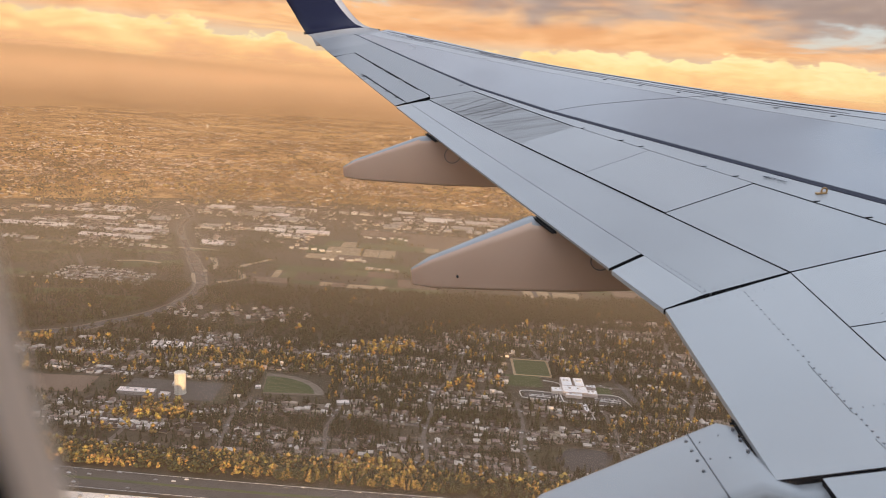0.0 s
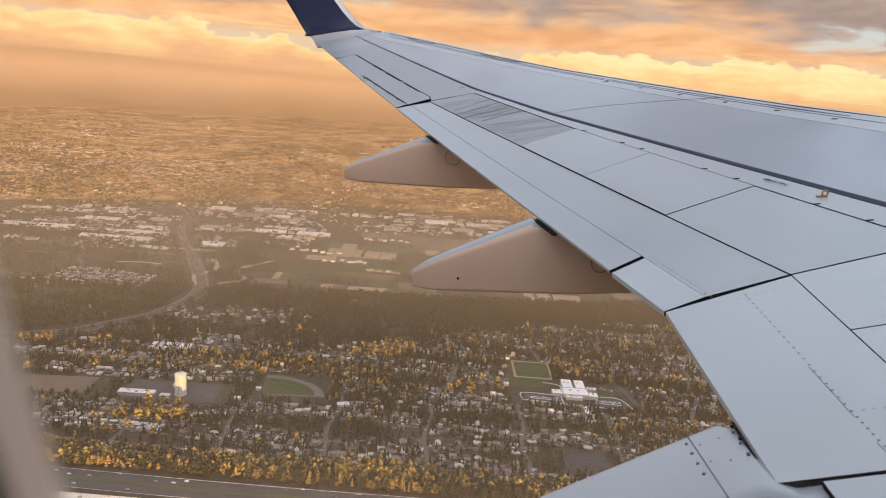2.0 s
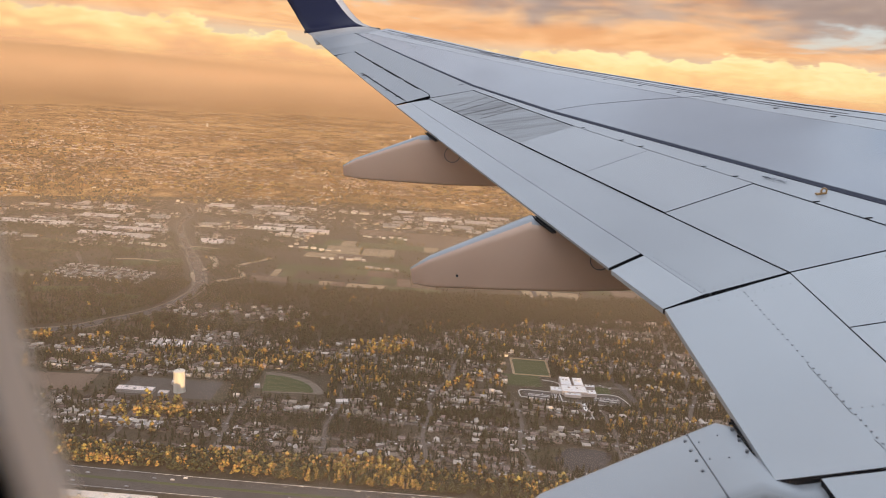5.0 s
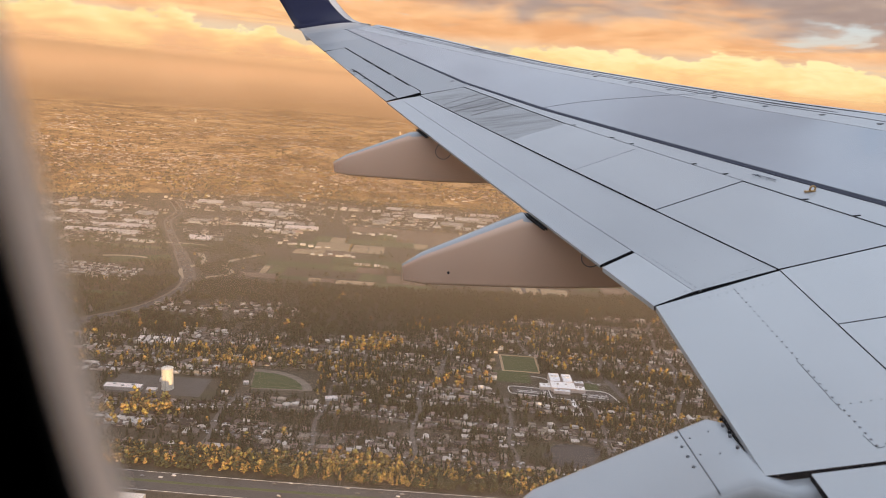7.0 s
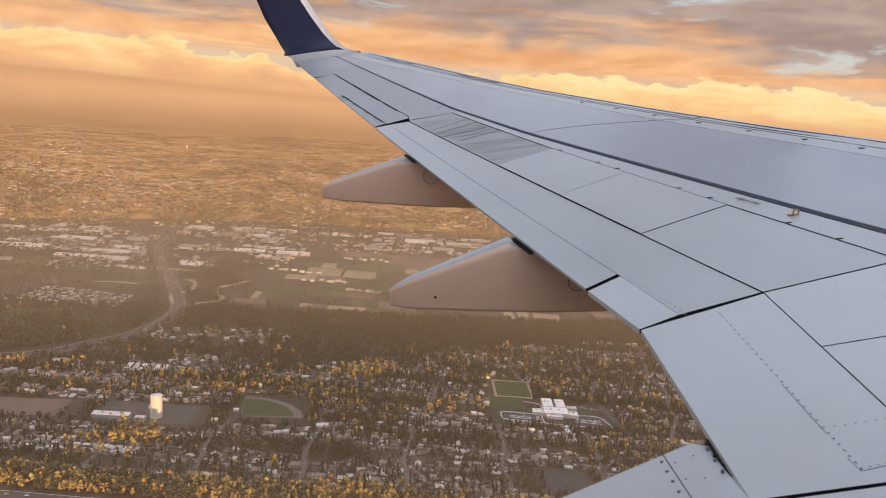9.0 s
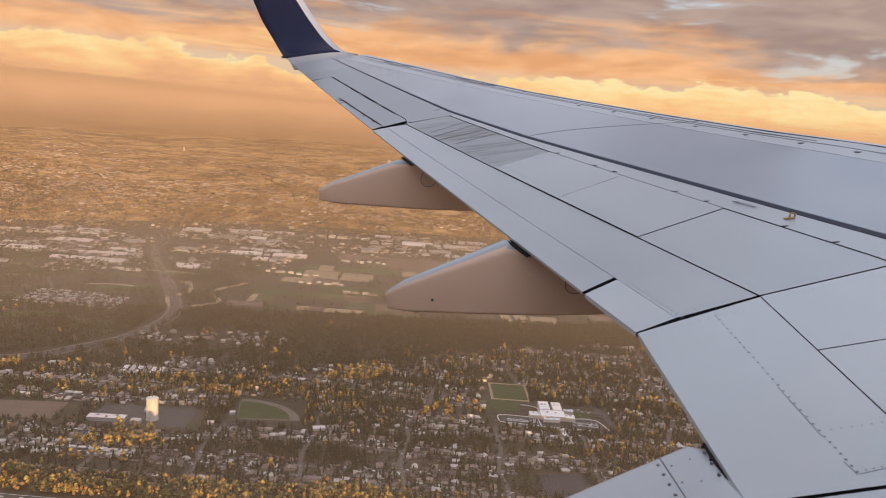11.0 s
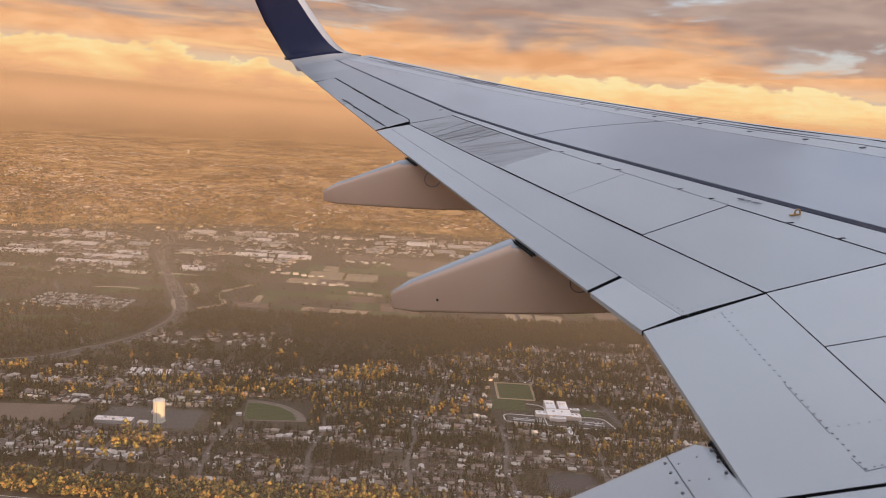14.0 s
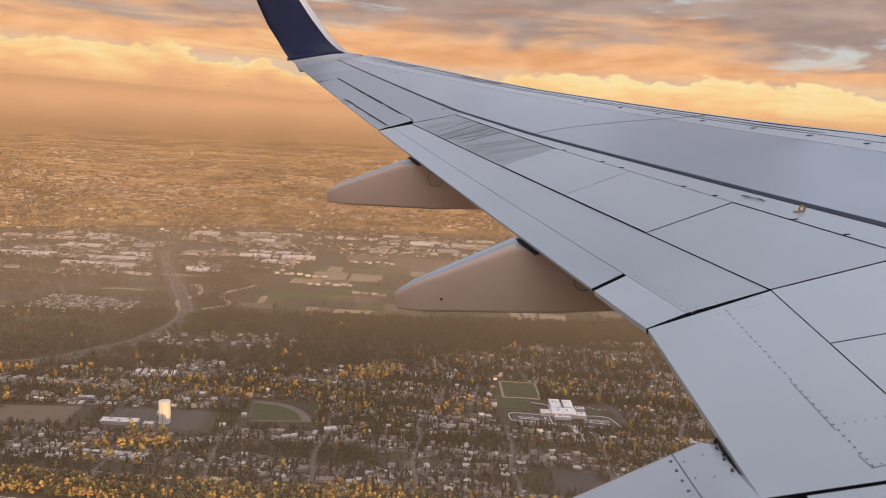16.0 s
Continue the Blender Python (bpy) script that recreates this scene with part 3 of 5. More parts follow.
KEEP_OUT.append(quad(-640, 1030, 130, 70, 0.1))
patch("pavement", quad(-450, 1040, 150, 70, 0.05), ASPHALT, "grey yard around a water tank", "yard", 0.28)
KEEP_OUT.append(quad(-440, 1035, 170, 90, 0.05))
patch("water", [(205 + 40 * math.cos(a) + 9 * math.sin(3 * a), 925 + 40 * math.sin(a) + 8 * math.cos(2 * a)) for a in (2 * math.pi * i / 20 for i in range(20))], WATER, "small dark pond among trees", "pond", 0.3)
KEEP_OUT.append(quad(205, 925, 70, 74))


def free(x, y, margin=0.0):
    while len(BOUNDS) < len(KEEP_OUT):
        k = KEEP_OUT[len(BOUNDS)]
        BOUNDS.append((min(p[0] for p in k), max(p[0] for p in k), min(p[1] for p in k), max(p[1] for p in k)))
    for k, (x0, x1, y0, y1) in zip(KEEP_OUT, BOUNDS):
        if x0 <= x <= x1 and y0 <= y <= y1 and inside(x, y, k):
            return False
    for line, w in ((HIGHWAY, 30), (RIVER, 28)):
        for (x0, y0), (x1, y1) in zip(line, line[1:]):
            dx, dy = x1 - x0, y1 - y0
            t = max(0, min(1, ((x - x0) * dx + (y - y0) * dy) / (dx * dx + dy * dy)))
            if math.hypot(x - x0 - t * dx, y - y0 - t * dy) < w + margin:
                return False
    return True


# ---- residential streets ----
def lane(y):
    return 0.12 * (y - 900) + 11 * math.sin(y / 62) + 5 * math.sin(y / 23 + 1)


STREETS = []
row_y = 856.0
while row_y < 1600:
    x0, x1 = -1100, 900
    seg = []
    x = x0
    while x < x1:
        inrow = row_y < along(x, FOREST_S) - 25 and not any(inside(x, row_y + 0.05 * x * 0.2, k) for k in KEEP_OUT)
        if inrow:
            seg.append((x, row_y + 14 * math.sin(x / 210 + row_y) + 6 * math.sin(x / 75 + row_y * 2)))
        if (not inrow or x + 40 >= x1) and len(seg) > 2:
            STREETS.append(seg)
            seg = []
        elif not inrow:
            seg = []
        x += 40
    row_y += 40
for s in STREETS:
    ribbon("road", s, 6, STREET, 0.35, "narrow grey residential street", "street")
for k, x in enumerate(range(-1060, 900, 146)):
    top = along(x, FOREST_S) - 30
    lines, run = [], []
    y = 815
    while y < top:
        if any(inside(x + lane(y), y, q) for q in KEEP_OUT):
            if len(run) > 1:
                lines.append(run)
            run = []
        else:
            run.append((x + lane(y), y))
        y += 20
    if len(run) > 1:
        lines.append(run)
    for run in lines:
        ribbon("road", run, 6.5, STREET, 0.42, "narrow grey residential street", "street")


# ---- houses ----
def house_shapes(w, d, h, rise, hip):
    """Walls with a gable or hip, and a roof with eaves, both as closed meshes standing on z = 0."""
    a, b = w / 2, d / 2
    walls = ([(-a, -b, -0.5), (a, -b, -0.5), (a, b, -0.5), (-a, b, -0.5), (-a, -b, h), (a, -b, h), (a, b, h), (-a, b, h), (-a, 0, h + (0 if hip else rise * 0.96)), (a, 0, h + (0 if hip else rise * 0.96))],
             [(0, 1, 5, 4), (2, 3, 7, 6), (1, 2, 6, 9, 5), (3, 0, 4, 8, 7)])
    e, k = 0.6, (a * 0.55 if hip else a + 0.6)
    z = h - 0.15
    roof = ([(-a - e, -b - e, z), (a + e, -b - e, z), (a + e, b + e, z), (-a - e, b + e, z), (-k, 0, h + rise), (k, 0, h + rise),
             (-a - e, -b - e, z - 0.25), (a + e, -b - e, z - 0.25), (a + e, b + e, z - 0.25), (-a - e, b + e, z - 0.25)],
            [(0, 1, 5, 4), (2, 3, 4, 5), (1, 2, 5), (3, 0, 4), (0, 6, 7, 1), (1, 7, 8, 2), (2, 8, 9, 3), (3, 9, 6, 0), (6, 9, 8, 7)])
    return walls, roof


HOUSE_SIZES = [(11, 7.4, 3.0, 2.0, False), (12, 7.8, 2.9, 1.9, True), (9, 7.8, 5.2, 2.2, False), (13.2, 7.8, 3.0, 2.1, True), (9.8, 7.4, 5.0, 2.1, True), (11.4, 8.4, 3.2, 2.2, False)]
HOUSE_SHAPES = [house_shapes(*s) for s in HOUSE_SIZES]
HOUSE_TRIS = [(tris(*w), tris(*r)) for w, r in HOUSE_SHAPES]
HOUSE_MESH = [(mesh_of("wall", *w, SIDING), mesh_of("roof", *r, GREY_ROOF)) for w, r in HOUSE_SHAPES]
PALE_ROOFS = [mesh_of("roof", *r, PALE_ROOF) for w, r in HOUSE_SHAPES]
chimney_mesh = mesh_of("chimney", *box(-0.5, -0.5, 0, 0.5, 0.5, 2.2), SIDING)
rng = random.Random(11)
spots = []
for s in STREETS:
    (xa, ya), (xb, yb) = s[0], s[-1]
    x = xa
    while x < xb:
        y = float(np.interp(x, [p[0] for p in s], [p[1] for p in s]))
        for side in (-1, 1):
            px, py = x + rng.uniform(-3, 3), y + side * rng.uniform(10, 14)
            if rng.random() < 0.82 and free(px, py, 6) and py < along(px, FOREST_S) - 6 and abs(((px - lane(py)) + 1060 + 73) % 146 - 73) > 9:
                spots.append((px, py, (0 if side > 0 else math.pi) + rng.choice((0, 0, 0, math.pi / 2)) + rng.uniform(-0.12, 0.12)))
        x += rng.uniform(11, 16)
for i in range(150):       # clusters in the valley and by the river
    cx, cy = rng.choice(((-860, 1640), (-900, 1660), (-560, 1420), (-470, 1440), (-380, 1450)))
    spots.append((cx + rng.uniform(-70, 70), cy + rng.uniform(-45, 45), rng.choice((0.3, 1.87)) + rng.uniform(-0.1, 0.1)))
spots.sort(key=lambda p: math.hypot(p[0] + 60, p[1]))
far_walls, far_roofs, pale_roofs = Heap(), Heap(), Heap()
for i, (x, y, turn) in enumerate(spots):
    k = rng.randrange(6)
    if i < 300:
        base = new("house")
        base.matrix_world = pose(x, y, 0, 0, 0, math.degrees(turn))
        tagged(base, "small detached house with a shingled pitched roof", "house", "houses of the suburb")
        part("wall", HOUSE_MESH[k][0], base)
        roof = part("roof", PALE_ROOFS[k] if i % 6 == 4 else HOUSE_MESH[k][1], base, "pale metal roof" if i % 6 == 4 else "")
        if i % 3 == 0:
            ch = part("chimney", chimney_mesh, roof)
            ch.location = (2.2, 1.0, HOUSE_SIZES[k][2] + 0.4)
    else:
        far_walls.put(HOUSE_TRIS[k][0], (x, y, 0), turn)
        (pale_roofs if i % 6 == 4 else far_roofs).put(HOUSE_TRIS[k][1], (x, y, 0), turn)
suburb = tagged(new("far_houses"), "many small houses with grey and brown roofs", "houses", kind="stuff")
for nm, heap, mat in (("walls", far_walls, WALL_BITS), ("roofs", far_roofs, ROOF_BITS), ("pale_roofs", pale_roofs, PALE_ROOF)):
    tagged(part(nm, heap.done(nm, mat), suburb), kind="stuff")


# ---- large buildings ----
def hall(w, d, h, roof_mat, wall_mat, pitch=0.07):
    """A low hall: walls with a parapet, and inside it a roof deck that falls gently to the front."""
    a, b, k = w / 2, d / 2, pitch * d
    verts, faces = tube([[(-a, -b, -0.5), (a, -b, -0.5), (a, b, -0.5), (-a, b, -0.5)], [(-a, -b, h), (a, -b, h), (a, b, h + k), (-a, b, h + k)],
                         [(-a + 0.5, -b + 0.5, h), (a - 0.5, -b + 0.5, h), (a - 0.5, b - 0.5, h + k), (-a + 0.5, b - 0.5, h + k)],
                         [(-a + 0.5, -b + 0.5, h - 0.5), (a - 0.5, -b + 0.5, h - 0.5), (a - 0.5, b - 0.5, h + k - 0.5), (-a + 0.5, b - 0.5, h + k - 0.5)]], True, False)
    walls = mesh_of("wall", verts, faces, wall_mat)
    verts, faces = box(-a + 0.5, -b + 0.5, h - 0.6, a - 0.5, b - 0.5, h - 0.25)
    roof = mesh_of("roof", [(x, y, z + k * (y + b) / d) for x, y, z in verts], faces, roof_mat)
    return walls, roof


unit_mesh = mesh_of("roof_unit", *box(-2, -1.4, -0.1, 2, 1.4, 1.8), FACTORY_WALL)


def put_hall(name, x, y, turn, w, d, h, label, category, group="", roof_mat=WHITE_ROOF, units=0, base_z=None):
    base = new(name)
    base.matrix_world = pose(x, y, land(x, y) if base_z is None else base_z, 0, 0, math.degrees(turn))
    tagged(base, label, category, group)
    walls, roof = hall(w, d, h, roof_mat, FACTORY_WALL)
    part("wall", walls, base)
    r = part("roof", roof, base)
    for k in range(units):
        u = part("roof_unit", unit_mesh, r)
        u.location = (-w / 2 + w * (k + 1) / (units + 1), (-1) ** k * d * 0.18, h - 0.35 + 0.07 * d * (0.5 + (-1) ** k * 0.18))
    return base


# the school: a stepped main block with two wings behind
school = new("school_building")
school.matrix_world = pose(SX, SY, 0, 0, 0, 2) @ Matrix.Diagonal((0.95, 0.92, 0.9, 1.0))
tagged(school, "large white flat-roofed school of several joined blocks", "school")
for (cx, cy, w, d, h) in ((-24, 8, 26, 16, 7), (6, 8, 46, 26, 9), (36, 4, 22, 16, 7), (2, -8, 30, 10, 6), (-4, 46, 20, 34, 8), (20, 46, 18, 32, 8), (42, 38, 18, 10, 5), (14, -64, 8, 30, 5)):
    walls, roof = hall(w, d, h, SCHOOL_ROOF, WHITE_ROOF)
    for nm, me in (("wall", walls), ("roof", roof)):
        o = part(nm, me, school)
        o.location = (cx, cy, 0)
        if nm == "roof":
            for k in range(2):
                u = part("roof_unit", unit_mesh, o)
                u.location = (-w / 5 + k * w / 3, d * 0.1, h - 0.35 + 0.07 * d * 0.6)

# the tall water tank, and two like it far off on the hillside
def water_tank(x, y, size, label):
    tank = new("water_tank")
    tank.matrix_world = pose(x, y, land(x, y)) @ Matrix.Scale(size, 4)
    tagged(tank, label, "water tank")
    prof = [(9.6, -0.5), (9.6, 0.6), (9.0, 0.8), (9.0, 34.6), (9.3, 34.8), (9.3, 35.4), (8.6, 35.8), (5.0, 37.0), (0.6, 37.6)]
    part("shell", mesh_of("shell", *tube([[(r * math.cos(a), r * math.sin(a), z) for a in (2 * math.pi * j / 40 for j in range(40))] for r, z in prof]), TANK), tank)
    part("vent", mesh_of("vent", *tube([[(r * math.cos(a), r * math.sin(a), z) for a in (2 * math.pi * j / 12 for j in range(12))] for r, z in ((0.8, 37.3), (0.8, 38.4), (1.2, 38.5), (0.2, 39.0))]), CONCRETE), tank)
    part("ladder", mesh_of("ladder", *box(-0.35, -9.3, 0.5, 0.35, -8.95, 35), CONCRETE), tank)


water_tank(-432, 1030, 1.0, "tall cream cylindrical water tank in low sun")
water_tank(-1390, 3700, 0.55, "pale water tank far off on a hillside")
water_tank(-330, 3960, 0.5, "pale water tank far off on a hillside")
put_hall("pump_house", -450, 1012, 0.05, 16, 10, 6, "small pale pump house beside a water tank", "pump house")
put_hall("store_building", -497, 1016, 0.05, 58, 14, 6, "long low pale building with a flat roof", "building", units=3)
put_hall("store_building", -448, 1062, 0.05, 14, 20, 5, "low pale building with a flat roof", "building")
for k in range(6):
    put_hall("school_block", -560 + k * 13, 1216 + 3 * (k % 2), 0.1, 9, 26, 6, "pale classroom block in a row of blocks", "school block", "classroom blocks")
put_hall("roadside_hall", -410, 726, 0.02, 150, 12, 6, "long pale hall beside the motorway in low sun", "hall", units=4)
put_hall("store_building", -170, 1040, 0.3, 20, 10, 4, "low white roofed building by a ball field", "building")
put_hall("store_building", -148, 1046, 0.3, 18, 10, 4, "low grey roofed building by a ball field", "building", roof_mat=GREY_ROOF)
put_hall("clubhouse", -318, 1072, 0.2, 9, 7, 4, "small white clubhouse beside a ball field", "clubhouse")

# warehouses stand in blocks along parallel estate roads
rng = random.Random(23)
halls = []
y = 1960.0
while y < 2940:
    d = rng.choice((26, 34, 44, 54))
    x = -2050 + rng.uniform(0, 120)
    while x < 900:
        big = rng.random() < (0.42 if x < -900 else 0.22)
        w = rng.uniform(62, 125) if big else rng.uniform(18, 46)
        cx, cy = x + w / 2, y + d / 2 + 0.10 * (x + 600) * 0.4
        valley = -1750 if cy > 2350 else -1500
        crowd = noise.noise(Vector((cx / 330, cy / 150, 5)))
        open_land = cx > -470 and cy < 2500 or cx > 520 or cx > -1000 and cy < 2230 and crowd < 0.12
        if valley < cx and not open_land and math.hypot(cx, cy) < 2880 and crowd > -0.10 and free(cx, cy, 14) and free(x, cy, 8) and free(x + w, cy, 8) and rng.random() < 0.9:
            if big:
                halls.append((cx, cy, w, d * rng.uniform(0.75, 1.0)))
            else:
                halls.append((cx, cy, w, rng.uniform(11, 22)))
                if rng.random() < 0.5:
                    halls.append((cx + rng.uniform(-3, 3), cy + 25, w * rng.uniform(0.6, 1.0), rng.uniform(9, 15)))
        x += w + rng.choice((7, 12, 20, 55))
    y += d + rng.choice((20, 30, 46))
halls += [(-107, 2720, 92, 52), (60, 2740, 96, 48), (260, 2700, 90, 40), (-849, 2300, 70, 40)]
ROOFS = [(WHITE_ROOF, "long pale low-pitched warehouse in the valley"), (WHITE_ROOF, "long pale low-pitched warehouse in the valley"), (CONCRETE, "grey low-pitched warehouse in the valley"), (TAN_ROOF, "weathered brown-roofed warehouse in the valley")]
for x, y, w, d in halls:
    look_of, text = rng.choice(ROOFS[:2] if w > 90 else ROOFS)
    put_hall("warehouse", x, y, 0.10 + rng.uniform(-0.015, 0.015), w, d, rng.uniform(4, 7), text, "warehouse", "valley warehouses", look_of)
for cx, cy, n in ((-520, 2080, 7), (-395, 1990, 6), (-250, 1900, 4), (-60, 2120, 5), (-330, 2330, 7), (80, 1960, 4), (330, 2200, 5)):
    for k in range(n):
        put_hall("farm_shed", cx + 24 * k + rng.uniform(-5, 5), cy + rng.uniform(-12, 12), 0.08 + rng.choice((0, 0, 0.4)), rng.uniform(11, 22), rng.uniform(8, 12), rng.uniform(3.5, 5.5), "small pale farm shed between fields", "farm shed", "farm sheds", rng.choice((WHITE_ROOF, WHITE_ROOF, CONCRETE, TAN_ROOF)))
for k in range(87):
    x, y = -990 + 22 * (k % 11) + rng.uniform(-4, 4), 1590 + 22 * (k // 11) + rng.uniform(-4, 4)
    if k < 62:
        put_hall("mobile_home", x, y, 0.5, 14, 5, 3.4, "pale mobile home in a riverside park", "mobile home", "mobile homes")
    else:
        put_hall("mobile_home", -560 + 15 * ((k - 62) % 11), 905 + 14 * ((k - 62) // 11), 0.05, 11, 6, 3.6, "pale low home in tight rows", "mobile home", "mobile homes")


# ---- trees ----
def clump(r, rnd):
    """An uneven octahedral tuft."""
    v = np.array([(1, 0, 0), (-1, 0, 0), (0, 1, 0), (0, -1, 0), (0, 0, 1), (0, 0, -1)], dtype=float)
    v *= np.array([rnd.uniform(0.6, 1.25) for _ in range(6)])[:, None] * r
    c, s = math.cos(rnd.uniform(0, 3)), math.sin(rnd.uniform(0, 3))
    f = np.array([(0, 2, 4), (2, 1, 4), (1, 3, 4), (3, 0, 4), (2, 0, 5), (1, 2, 5), (3, 1, 5), (0, 3, 5)])
    return v, f


def broadleaf(rnd, tufts, slim=1.0):
    """A crown of tufts, about 1 high and 0.8 wide, over z = 0.2, and a forked trunk."""
    h = Heap()
    for i in range(tufts):
        a, u = rnd.uniform(0, 2 * math.pi), rnd.random()
        z = 0.24 + 0.72 * u
        if slim < 1:
            wide = 0.40 * slim * (1.06 - u) ** 0.8 * rnd.uniform(0.3, 1.1)
        else:
            wide = 0.36 * math.sin(math.pi * min(1, 0.18 + 0.80 * u)) ** 0.7 * rnd.uniform(0.45, 1.1)
        h.put(clump(rnd.uniform(0.085, 0.16) * (28 / tufts) ** 0.33, rnd), (wide * math.cos(a), wide * math.sin(a), z), rnd.uniform(0, 6), (1, 1, 0.9))
    return np.concatenate(h.v), np.concatenate(h.f)


def conifer(rnd, tiers):
    """Drooping ragged tiers on one axis, about 1 high and 0.36 wide."""
    v, f, n = [], [], 0
    for i in range(tiers):
        z0 = 0.10 + 0.80 * i / tiers
        z1, r = min(1.0, z0 + 1.9 / (tiers + 2)), 0.19 * (1 - i / (tiers + 0.3)) + 0.02
        m = 7
        ring = [(r * rnd.uniform(0.65, 1.2) * math.cos(2 * math.pi * j / m + i), r * rnd.uniform(0.65, 1.2) * math.sin(2 * math.pi * j / m + i), z0 + rnd.uniform(-0.03, 0.03)) for j in range(m)]
        v += ring + [(rnd.uniform(-0.01, 0.01), 0, z1)]
        f += [(n + j, n + (j + 1) % m, n + m) for j in range(m)]
        n += m + 1
    return np.array(v), np.array(f)


def trunk_shape(height, radius):
    rings = [[(r * math.cos(a) + lean, r * math.sin(a), z) for a in (2 * math.pi * j / 6 for j in range(6))]
             for r, z, lean in ((radius * 1.4, -0.4, 0), (radius, height * 0.12, 0.0), (radius * 0.7, height * 0.4, 0.15), (radius * 0.3, height * 0.75, 0.0))]
    v, f = tube(rings)
    n = len(v)
    for a in (0.4, 2.4, 4.5):      # limbs
        tipx, tipy = math.cos(a) * height * 0.22, math.sin(a) * height * 0.22
        v += [(0.15, radius * 0.3, height * 0.34), (0.15, -radius * 0.3, height * 0.34), (0.15 + radius * 0.3, 0, height * 0.37), (tipx, tipy, height * 0.62)]
        f += [(n, n + 1, n + 3), (n + 1, n + 2, n + 3), (n + 2, n, n + 3)]
        n += 4
    return v, f


rnd = random.Random(31)
BROAD = [broadleaf(rnd, 7) for _ in range(8)]
SLIM = [broadleaf(rnd, 13, rnd.uniform(0.45, 0.75)) for _ in range(8)]
PINES = [conifer(rnd, 4) for _ in range(6)]
NEAR_BROAD = [broadleaf(rnd, 46) for _ in range(4)]
NEAR_SLIM = [broadleaf(rnd, 60, 0.5 + 0.12 * k) for k in range(4)]
NEAR_PINE = [conifer(rnd, 10) for _ in range(4)]
heaps = {"gold": Heap(), "olive": Heap(), "pine": Heap()}


def grove(x, y):
    return noise.noise(Vector((x / 130, y / 90, 2.0)))


def on_street(x, y):
    across = ((x - lane(y)) + 1060) % 146
    if min(across, 146 - across) < 4.5:
        return True
    for s in STREETS:
        if s[0][0] - 5 < x < s[-1][0] + 5 and abs(y - float(np.interp(x, [p[0] for p in s], [p[1] for p in s]))) < 4.5:
            return True
    return False


trees = []
rng = random.Random(47)
# street and garden trees
for i in range(56000):
    x, y = rng.uniform(-1150, 950), rng.uniform(822, 1600)
    if y > along(x, FOREST_S) or not free(x, y, 3):
        continue
    g = grove(x, y)
    if on_street(x, y):
        continue
    if rng.random() > (0.50 if x < -200 else 0.62) + 0.75 * g:
        continue
    gold = rng.random() < (0.011 if x < -120 else 0.005) + (2.0 if x < -120 else 1.5) * max(0, grove(x * 0.8 + 300, y * 0.9) - 0.25)
    kind = "gold" if gold else ("pine" if rng.random() < (0.5 if x < -200 else 0.66) else "olive")
    trees.append((x, y, kind, rng.uniform(5, 10) if kind == "olive" else rng.uniform(11, 20) if kind == "gold" else rng.uniform(8, 17)))
# the belt along the motorway
for i in range(3400):
    x = rng.uniform(-1150, 700)
    y = along(x, HIGHWAY) + 28 + rng.uniform(0, 46)
    trees.append((x, y, "gold" if rng.random() < (0.55 if x < -120 else 0.3) + 0.5 * grove(x, y) else ("pine" if x > -150 and rng.random() < 0.6 else "olive"), rng.uniform(6, 17)))
# woods around the ball field and the school road
for cx, cy, sx, sy, n, share in ((-150, 1130, 70, 70, 240, 0.4), (-250, 1190, 110, 26, 150, 0.6), (330, 1230, 60, 130, 260, 0.4), (330, 1040, 90, 60, 150, 0.35), (-420, 1190, 120, 24, 130, 0.55), (-560, 1130, 90, 26, 110, 0.55), (150, 1440, 120, 40, 200, 0.3), (60, 1330, 30, 90, 70, 0.4)):
    for i in range(n):
        x, y = rng.gauss(cx, sx), rng.gauss(cy, sy * 0.7)
        if free(x, y, 3):
            trees.append((x, y, "gold" if rng.random() < share else rng.choice(("olive", "pine", "pine")), rng.uniform(8, 14)))
trees.sort(key=lambda p: math.hypot(p[0] + 40, p[1]))
NEAR = {}
for kind, shapes, mat in (("gold", NEAR_SLIM + NEAR_BROAD[:1], GOLD), ("olive", NEAR_BROAD, OLIVE), ("pine", NEAR_PINE, CONIFER)):
    NEAR[kind] = [mesh_of("crown", v, f, mat) for v, f in shapes]
trunk_mesh = mesh_of("trunk", *trunk_shape(1.0, 0.022), BARK)
TEXT = {"gold": "broadleaf tree with golden autumn leaves", "olive": "broadleaf tree with dull olive-brown leaves", "pine": "dark green conifer with drooping tiers"}
for i, (x, y, kind, h) in enumerate(trees):
    if i < 300:
        base = new("tree")
        base.matrix_world = pose(x, y, 0, 0, 0, rng.uniform(0, 360))
        tagged(base, TEXT[kind], "tree", "trees of the suburb")
        for nm, me in (("trunk", trunk_mesh), ("crown", rng.choice(NEAR[kind]))):
            o = part(nm, me, base)
            o.scale = (h, h, h)
    else:
        shape = rng.choice({"gold": SLIM + BROAD[:1], "olive": BROAD, "pine": PINES}[kind])
        heaps[kind].put(shape, (x, y, 0), rng.uniform(0, 6), (h, h, h))
